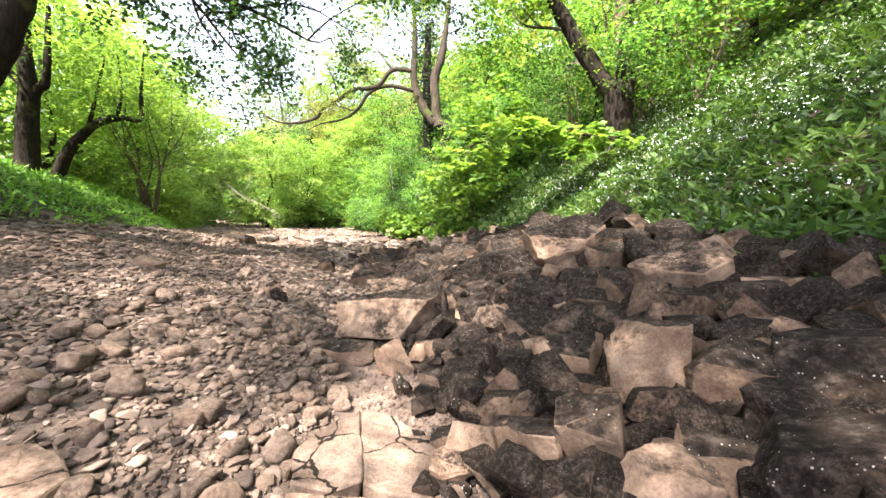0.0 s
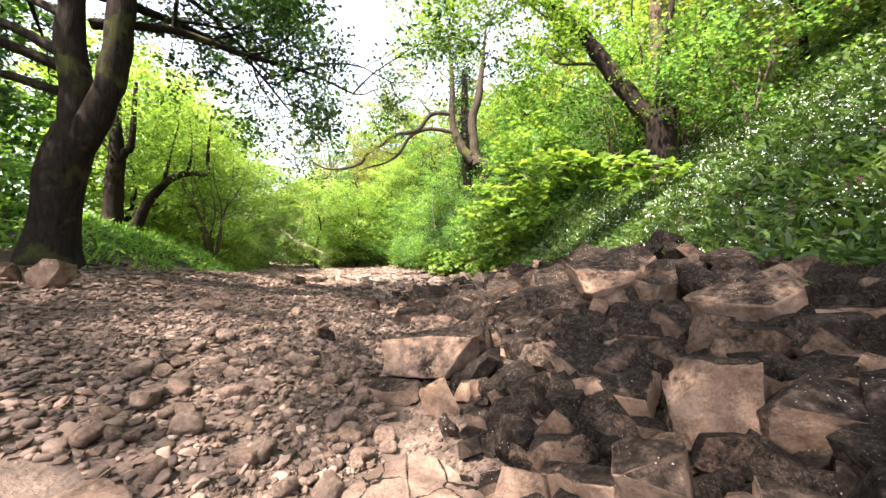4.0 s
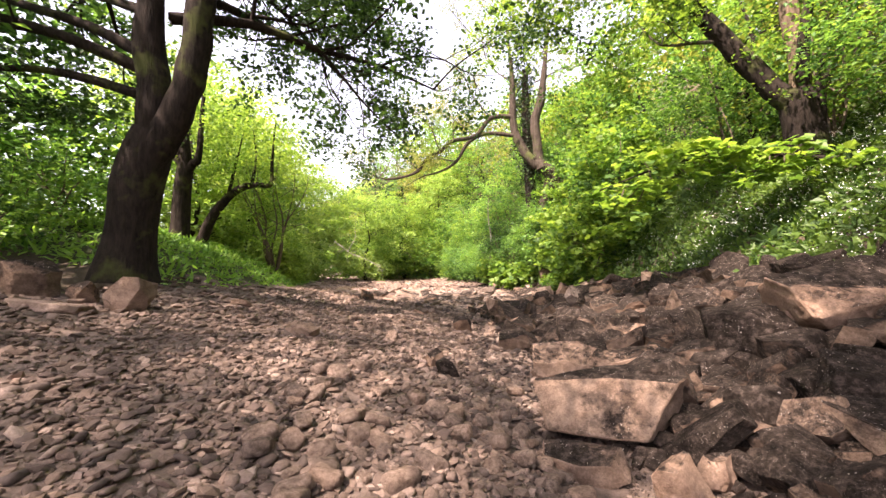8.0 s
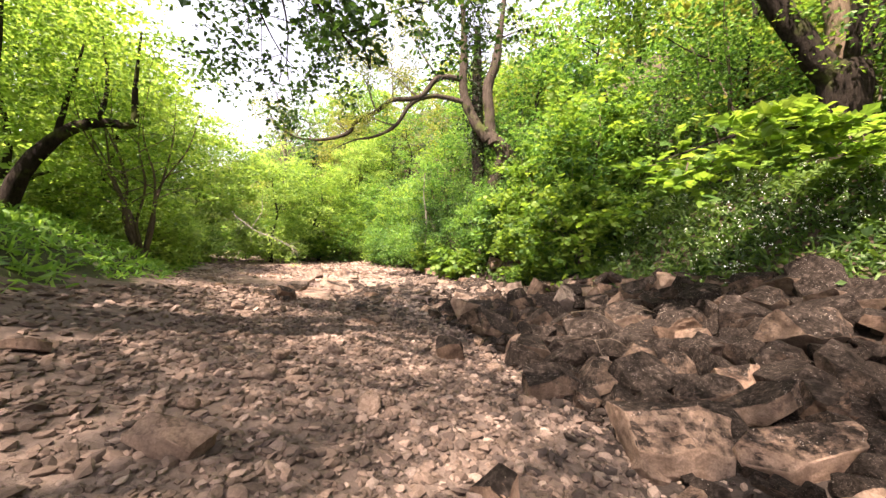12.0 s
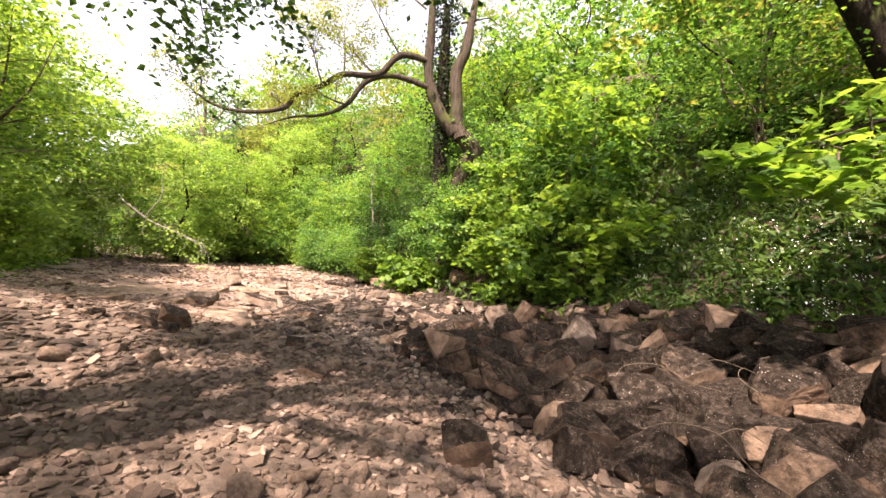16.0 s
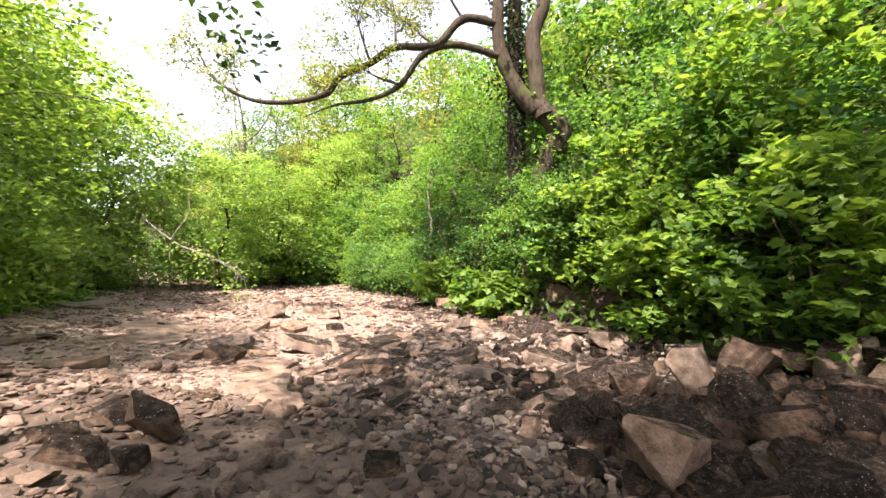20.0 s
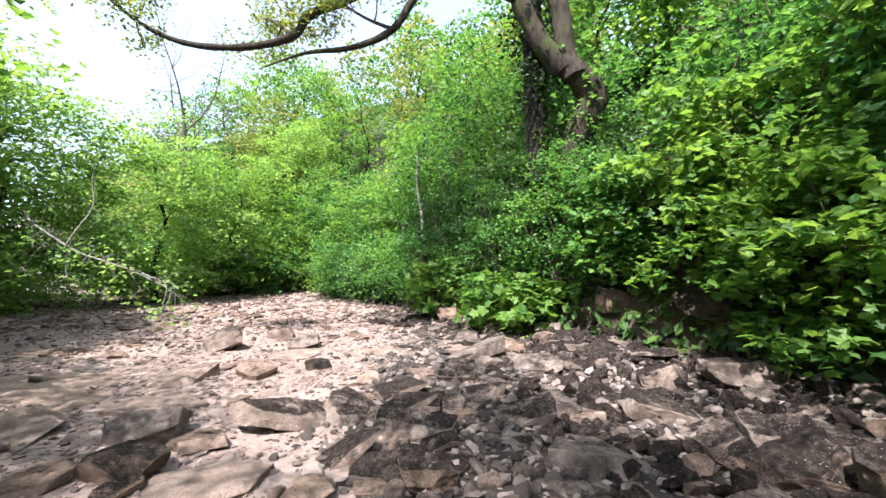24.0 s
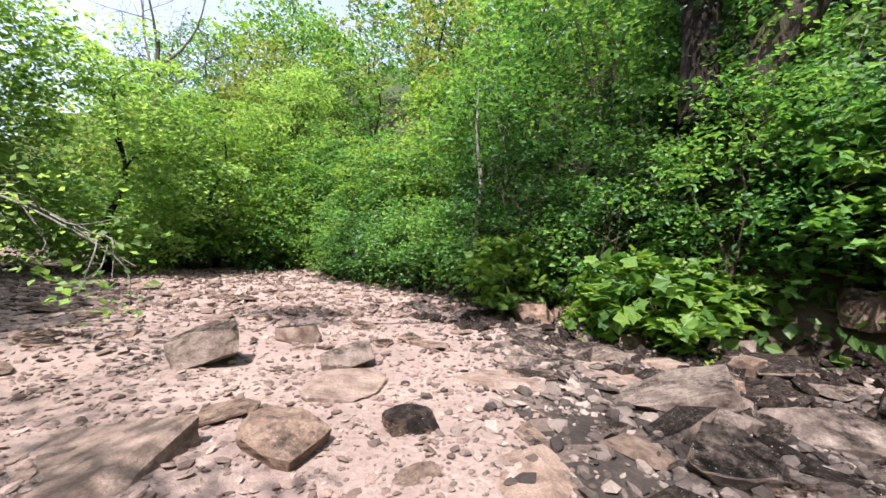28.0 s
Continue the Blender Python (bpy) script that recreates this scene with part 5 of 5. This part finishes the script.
# ---- bushes and saplings on the right bank ----
simple("sycamore_sapling", 1.6, 14.9, 5.2, 1.5, LEAF_LIME, TWIG, "slender sycamore sapling with bright lobed leaves", 31, 0.06, 90, 18, 0.4, 0.17, LEAF_LOBED, low=0.15)
# Lime leaves put the sunlight this shaded bush lacks into its colour.
simple("sycamore_bush", 0.7, 13.6, 2.6, 1.35, LEAF_LIME, TWIG, "dense sycamore bush hanging over the dark rocks", 32, 0.03, 110, 32, 0.4, 0.135, LEAF_LOBED, low=0.05, stems=5, category="bush")
simple("sycamore_bush", 0.9, 16.6, 3.8, 1.7, LEAF_LIME, TWIG, "tall sycamore bush with large lobed leaves", 33, 0.03, 150, 32, 0.4, 0.135, LEAF_LOBED, low=0.02, stems=5, category="bush")
simple("sycamore_bush", 0.35, 15.5, 2.6, 1.2, LEAF_LIME, TWIG, "sycamore bush with large lobed leaves over the rocks", 37, 0.03, 100, 32, 0.4, 0.135, LEAF_LOBED, low=0.0, stems=4, category="bush")
simple("sycamore_bush", 0.2, 17.6, 2.9, 1.3, LEAF_LIME, TWIG, "bright sycamore bush with large lobed leaves", 38, 0.03, 110, 32, 0.4, 0.135, LEAF_LOBED, low=0.0, stems=4, category="bush")
simple("sycamore_bush", -0.35, 18.9, 2.4, 1.0, LEAF_GREEN, TWIG, "sycamore bush with large lobed leaves at the bank's foot", 39, 0.03, 80, 32, 0.35, 0.135, LEAF_LOBED, low=0.0, stems=4, category="bush")
simple("lime_bush", -1.65, 20.5, 1.35, 1.15, LEAF_LIME, TWIG, "low bright lime sycamore bush at the bank's foot", 34, 0.02, 90, 20, 0.32, 0.2, LEAF_LOBED, low=0.0, stems=4, category="bush")
simple("lime_bush", -3.0, 22.9, 1.5, 1.05, LEAF_LIME, TWIG, "low bright lime sycamore bush by the pale rocks", 35, 0.02, 70, 22, 0.3, 0.16, LEAF_LOBED, low=0.1, stems=4, category="bush")
hang = thing("sycamore_bough", (4.4, 9.3, 3.05), "long sycamore bough of large bright leaves over the garlic", "branch")
wood_part("limb", [[(0.4, 0.1, -0.9, 0.06), (0.0, 0, 0, 0.05), (-1.0, -0.1, 0.22, 0.042), (-1.8, -0.2, 0.30, 0.036), (-3.0, -0.4, 0.15, 0.025), (-4.4, -0.6, -0.35, 0.006)]], BARK_DARK, hang, 8, 0.12, 6)
rb = np.random.default_rng(36)
spots_b = []
for k in range(30):
    f = 0.12 + 0.88 * (k + 0.5) / 30
    side_y = rb.normal(0, 0.55) * (1.15 - 0.6 * f)
    q = np.array([-4.4 * f, -0.6 * f + side_y, 0.30 * math.sin(math.pi * min(1, f * 1.15)) - 0.35 * f * f + rb.normal(0.05, 0.28)])
    spots_b.append(q)
    wood_part("twig", [[(-4.4 * f + 0.25, -0.6 * f + 0.03, 0.30 * math.sin(math.pi * min(1, f * 1.15)) - 0.35 * f * f - 0.02, 0.012), ((-4.4 * f + 0.25 + q[0]) / 2, -0.6 * f + side_y / 2, q[2] - 0.02, 0.008), (*q, 0.004)]], TWIG, hang, 5, 0.1, 3)
crown_part(hang, spots_b, LEAF_LIME, 34, 0.42, 0.17, LEAF_LOBED, 0.16, 0.05, 0.35)


def row_of(name, label, seed, y0, y1, step, near, far_, tall0, tall1, wide, leafs, bark, size, tips=95, per=42, tier=0.5, low=0.0, stems=4, side=right_toe, sign=1, category="bush", shape=LEAF_OVAL, radius=0.03):
    """Bushes or trees along the foot of a bank, spaced unevenly."""
    y, k = y0, 0
    while y < y1:
        if side is right_toe and (near < 1 and 14 < y < 23.6 or near < 2 and 17.8 < y < 21.6):
            y += step
            continue
        yy = y + pick.uniform(-0.4, 0.4) * step
        x = float(side(yy)) + sign * pick.uniform(near, far_)
        tall = pick.uniform(tall0, tall1)
        simple(name, x, yy, tall, tall * wide * pick.uniform(0.85, 1.15), leafs[pick.randrange(len(leafs))], bark, label, seed + k, radius, tips, per, tier, size, shape, low=low, stems=stems, category=category)
        y += step
        k += 1


row_of("hazel_bush", "leafy hazel bush at the foot of the steep bank", 600, 15.5, 34, 1.15, 0.2, 0.8, 1.8, 3.0, 0.5, (LEAF_GREEN, LEAF_GREEN, LEAF_LIME), TWIG, 0.12, 95, 32)
row_of("hazel_bush", "tall leafy hazel bush on the steep bank", 640, 14.5, 38, 1.5, 1.5, 2.6, 3.0, 5.0, 0.45, (LEAF_GREEN, LEAF_LIME, LEAF_GREEN), TWIG, 0.15, 120, 28, 0.6)
row_of("thorn_bush", "fresh-leaved thorn bush up the steep bank", 680, 4, 16, 1.7, 3.4, 5.0, 2.4, 4.2, 0.5, (LEAF_LIME, LEAF_GREEN), TWIG, 0.10, 100, 44, 0.55, 0.1)
row_of("bank_tree", "young tree in fresh leaf up the steep bank", 700, 1, 44, 1.7, 4.5, 8.0, 4.5, 8.0, 0.34, (LEAF_LIME, LEAF_GREEN, LEAF_OLIVE), BARK_DARK, 0.21, 105, 20, 0.75, 0.12, 1, category="tree", radius=0.08)
row_of("bank_tree", "tall tree in fresh leaf high on the wooded slope", 740, -4, 50, 2.6, 9.0, 15.0, 6.0, 10.0, 0.36, (LEAF_OLIVE, LEAF_GREEN, LEAF_LIME), BARK_DARK, 0.31, 100, 18, 0.95, 0.1, 1, category="tree", radius=0.12)
row_of("alder_bush", "low leafy bush at the edge of the dry bed", 800, 17, 40, 1.4, 0.4, 2.0, 2.0, 3.6, 0.5, (LEAF_BRIGHTENED, LEAF_LIME, LEAF_BRIGHTENED), TWIG, 0.15, 100, 36, 0.65, 0.0, 4, left_toe, -1)
row_of("wood_tree", "leafy tree of the wood beyond the grassy bank", 840, 14.5, 46, 1.9, 2.5, 6.5, 6.0, 9.0, 0.36, (LEAF_LIME, LEAF_BRIGHTENED, LEAF_BRIGHTENED), BARK_DARK, 0.22, 140, 30, 0.85, 0.03, 1, left_toe, -1, "tree", radius=0.1)
row_of("wood_tree", "leafy tree of the wood behind the soil bank", 880, -5, 14, 2.0, 5.5, 11.0, 4.0, 8.0, 0.36, (LEAF_GREEN, LEAF_DEEP, LEAF_LIME), BARK_DARK, 0.32, 115, 15, 0.75, 0.03, 1, left_toe, -1, "tree", radius=0.1)
row_of("bramble_bush", "dark low bush behind the soil bank", 910, -3, 9, 1.8, 2.2, 4.5, 1.2, 2.2, 0.6, (LEAF_DEEP, LEAF_GREEN), TWIG, 0.11, 70, 40, 0.45, 0.0, 4, left_toe, -1)
for k, (x, y, tall) in enumerate(((-17.4, 17.2, 9.5), (-18.4, 19.8, 10.0), (-19.0, 22.8, 10.0), (-19.0, 26.5, 10.0), (-14.0, 30.5, 7.5), (-12.0, 34.5, 7.5), (-9.6, 37.5, 7.5), (-17.5, 27.5, 8.5))):
    simple("alder", x, y, tall, tall * 0.4, (LEAF_BRIGHTENED, LEAF_BRIGHTENED, LEAF_LIME)[k % 3], BARK_DARK, "broad leafy alder leaning over the dry bed", 980 + k, 0.13, 320, 52, 0.8, 0.16, low=0.0)
for k in range(16):
    simple("wood_tree", pick.uniform(-26, -7), pick.uniform(38, 52), pick.uniform(6, 10), 3.2, (LEAF_LIME, LEAF_GREEN, LEAF_OLIVE)[k % 3], BARK_DARK, "leafy tree closing the far end of the bed", 950 + k, 0.12, 120, 30, 0.95, 0.22, low=0.0)

for k in range(11):
    x = -21.0 + 1.45 * k
    simple("alder_bush", x, 35.5 - 0.12 * k + pick.uniform(-1, 1), pick.uniform(2.4, 4.5), 1.8, (LEAF_GREEN, LEAF_LIME)[k % 2], TWIG, "leafy bush closing the bend of the bed", 1020 + k, 0.03, 90, 30, 0.6, 0.17, low=0.0, stems=4, category="bush")
for k, (x, y) in enumerate(((-0.4, 20.0), (-0.9, 21.2), (-1.6, 22.3), (-2.6, 23.6), (-0.1, 19.0), (0.1, 18.2), (-0.9, 20.1), (-0.3, 20.9), (-1.9, 21.7))):
    simple("hazel_bush", x, y, pick.uniform(2.2, 3.2), 1.2, (LEAF_GREEN, LEAF_DEEP)[k % 2], TWIG, "leafy hazel bush on the foot of the bank", 1040 + k, 0.03, 90, 40, 0.45, 0.1, low=0.0, stems=4, category="bush")

# far woods over both sides of the valley
spots = scatter(2000, -90, 60, -20, 130, lambda x, y: ((x > right_toe(y) + 9) | (x < left_toe(y) - 10) | (y > 52)) & ((x < -40) | (x > 12) | (y > 50) | (x < left_toe(y) - 14) | (x > right_toe(y) + 12)))
spots = spots[(spots[:, 0] > -20) | (spots[:, 1] > 18) | (vnoise(np.c_[spots, 0 * spots[:, 0]], 0.2, 4) > 0.25)]
tops = np.c_[spots, height(spots[:, 0], spots[:, 1]) + rng.uniform(0.5, 8.0, len(spots))]
tagged(new("far_woods", mesh_np("far_woods", *sprays(tops, 24, 1.5, 0.5, 0.42, LEAF_OVAL, 0.6, 0.4), LEAF_GREEN)), "woods in fresh leaf over the valley sides", "trees", kind="stuff")

# undergrowth that hides the soil of the steep bank
xy = scatter(120000, -12, 11, -2, 36, lambda x, y: (x > right_toe(y) - 0.1) & (x < right_toe(y) + 7) & ((y > 13) | (x > right_toe(y) + 4) | (rng.uniform(0, 1, len(x)) < 0.06)))
low3 = np.c_[xy, height(xy[:, 0], xy[:, 1]) + rng.uniform(0.02, 0.35, len(xy))]
tagged(new("undergrowth", mesh_np("undergrowth", *leaves(low3, rng.uniform(0.10, 0.20, len(low3)) * np.where(low3[:, 1] > 13, 1.35, 1.0), LEAF_OVAL, 0.5, 0.6, np.array([-0.5, -0.2, 0])), LEAF_GARLIC)), "ivy and seedlings over the steep bank's soil", "plants", kind="stuff")

# slim pale stem, a leafless tree on the skyline, a dead bough over the far bed
birch = thing("birch", (-3.4, 24.6, ground_at(-3.4, 24.6) - 0.2), "slim pale birch stem among the bushes", "tree")
PALE_BARK = bark_material("pale_bark", (0.12, 0.105, 0.085), (0.30, 0.275, 0.235))
wood_part("trunk", [[(0.1, 0, 0, 0.06), (0.0, 0, 1.2, 0.055), (0.04, -0.1, 2.6, 0.05), (-0.12, -0.1, 3.8, 0.035), (-0.1, 0, 5.0, 0.01)]], PALE_BARK, birch, 8, 0.06, 4)
crown_part(birch, cloud(60, (0, 0.2, 3.4), (1.0, 1.0, 2.6), 77), LEAF_GREEN, 26, 0.4, 0.08)
bare = thing("bare_tree", (-16.5, 39.0, ground_at(-16.5, 39) + 2), "tall leafless tree with fine twigs on the skyline", "tree")
tubes, none = [], []
r9 = np.random.default_rng(91)
for k in range(7):
    shoot((0, 0, 4.0 + 0.8 * k), (r9.normal(0, 0.5), r9.normal(0, 0.5), 0.9), 6.0, 0.07, 2, tubes, none, r9, 0.3, 0.06)
part("limb", mesh_np("limb", *joined(tubes), TWIG, True), bare)
wood_part("trunk", [[(0, 0, -3, 0.3), (0.1, 0, 3, 0.22), (0, 0, 9.5, 0.1)]], BARK_GREY, bare, 8, 0.1, 4)
bough = thing("dead_bough", (-10.4, 20.3, 1.9), "pale dead bough with twigs and fresh leaves over the bed", "branch")
wood_part("limb", [[(-1.5, 0.8, 0.9, 0.02), (-1.2, 0.5, 0.7, 0.022), (-0.7, 0.2, 0.42, 0.022), (-0.1, 0.05, 0.05, 0.02), (0.4, -0.1, -0.12, 0.017), (1.0, -0.2, -0.35, 0.012), (1.9, -0.3, -0.85, 0.004)],
                   [(0.16, 0.1, 1.9, 0.004), (0.1, 0.1, 1.4, 0.010), (0.14, 0.05, 0.9, 0.014), (-0.1, 0, 0.45, 0.018), (-0.3, 0.05, 0.15, 0.02)]], PALE_BARK, bough, 7, 0.2, 5)
rt = np.random.default_rng(5)
ends = []
for k in range(26):
    f = k / 25
    q = np.array([-1.2 + 2.8 * f, 0.4 - 0.6 * f, 0.75 - 1.4 * f])
    e = q + (rt.normal(0.1, 0.4), rt.normal(0, 0.3), rt.uniform(-0.9, 0.25))
    wood_part("twig", [[(*q, 0.010), (*(0.5 * (q + e) + rt.normal(0, 0.1, 3)), 0.007), (*e, 0.003)]], PALE_BARK, bough, 5, 0.12, 3)
    ends.append(e)
crown_part(bough, ends, LEAF_BRIGHTENED, 16, 0.34, 0.10, LEAF_OVAL, 0.4, 0.08)

# thin dead vines trailing over the boulders
for k, (x, y, turn) in enumerate(((-0.25, 9.75, 20), (0.35, 9.35, 75), (-0.85, 8.45, -30))):
    vine = thing("dead_vine", (x, y, ground_at(x, y) + 0.42), "thin brown dead vine trailing over dark boulders", "twig", "dead vines", rz=turn)
    wood_part("stem", [[(-0.55, 0.25, 0.02, 0.0035), (-0.3, 0.3, 0.10, 0.004), (-0.05, 0.1, 0.14, 0.004), (0.1, -0.2, 0.02, 0.0035), (0.4, -0.35, -0.06, 0.0035), (0.7, -0.25, -0.16, 0.002)],
                       [(-0.05, 0.1, 0.14, 0.003), (0.15, 0.25, 0.16, 0.004), (0.4, 0.3, 0.02, 0.002)]], TWIG, vine, 6, 0.1, 5)

# ---- low plants ----
xy = scatter(46000, 0, 9, -1, 14.0, lambda x, y: (x > right_toe(y) + 0.05) & (x < right_toe(y) + 4.5))
z = height(xy[:, 0], xy[:, 1])
base3 = np.stack([xy[:, 0], xy[:, 1], z], 1)
blades = np.repeat(base3, 3, 0) + rng.normal(0, 0.05, (len(xy) * 3, 3)) * (1, 1, 0.3)
tagged(new("wild_garlic", mesh_np("wild_garlic", *leaves(blades, rng.uniform(0.12, 0.25, len(blades)), LEAF_BLADE, 0.55, 0.6), LEAF_GARLIC)), "wild garlic leaves carpeting the steep bank", "plants", kind="stuff")
heads = base3[rng.uniform(0, 1, len(base3)) < np.where(base3[:, 1] > 11, 0.05, 0.15)] + (0, 0, 0.2)
heads = heads[vnoise(heads, 0.9, 9) > -0.25]
heads = np.repeat(heads, 3, 0) + rng.normal(0, 0.025, (len(heads) * 3, 3))
tagged(new("garlic_flowers", mesh_np("garlic_flowers", *leaves(heads, rng.uniform(0.018, 0.034, len(heads)), LEAF_OVAL, 0.4, 0.9), PETAL)), "white star-like wild garlic flowers over the bank", "flowers", kind="stuff")
xy = scatter(24000, -22, -6, 6, 24, lambda x, y: (x < left_toe(y) + rng.normal(0, 0.15, len(x))) & (x > left_toe(y) - 7) & (y > 6.3))
base3 = np.stack([xy[:, 0], xy[:, 1], height(xy[:, 0], xy[:, 1])], 1)
tagged(new("bank_herbs", mesh_np("bank_herbs", *leaves(np.repeat(base3, 2, 0) + rng.normal(0, 0.06, (len(base3) * 2, 3)) * (1, 1, 0.5), rng.uniform(0.14, 0.3, len(base3) * 2), LEAF_BLADE, 0.6, 0.6), GRASS)), "bright green herbs and grass on the low bank", "plants", kind="stuff")
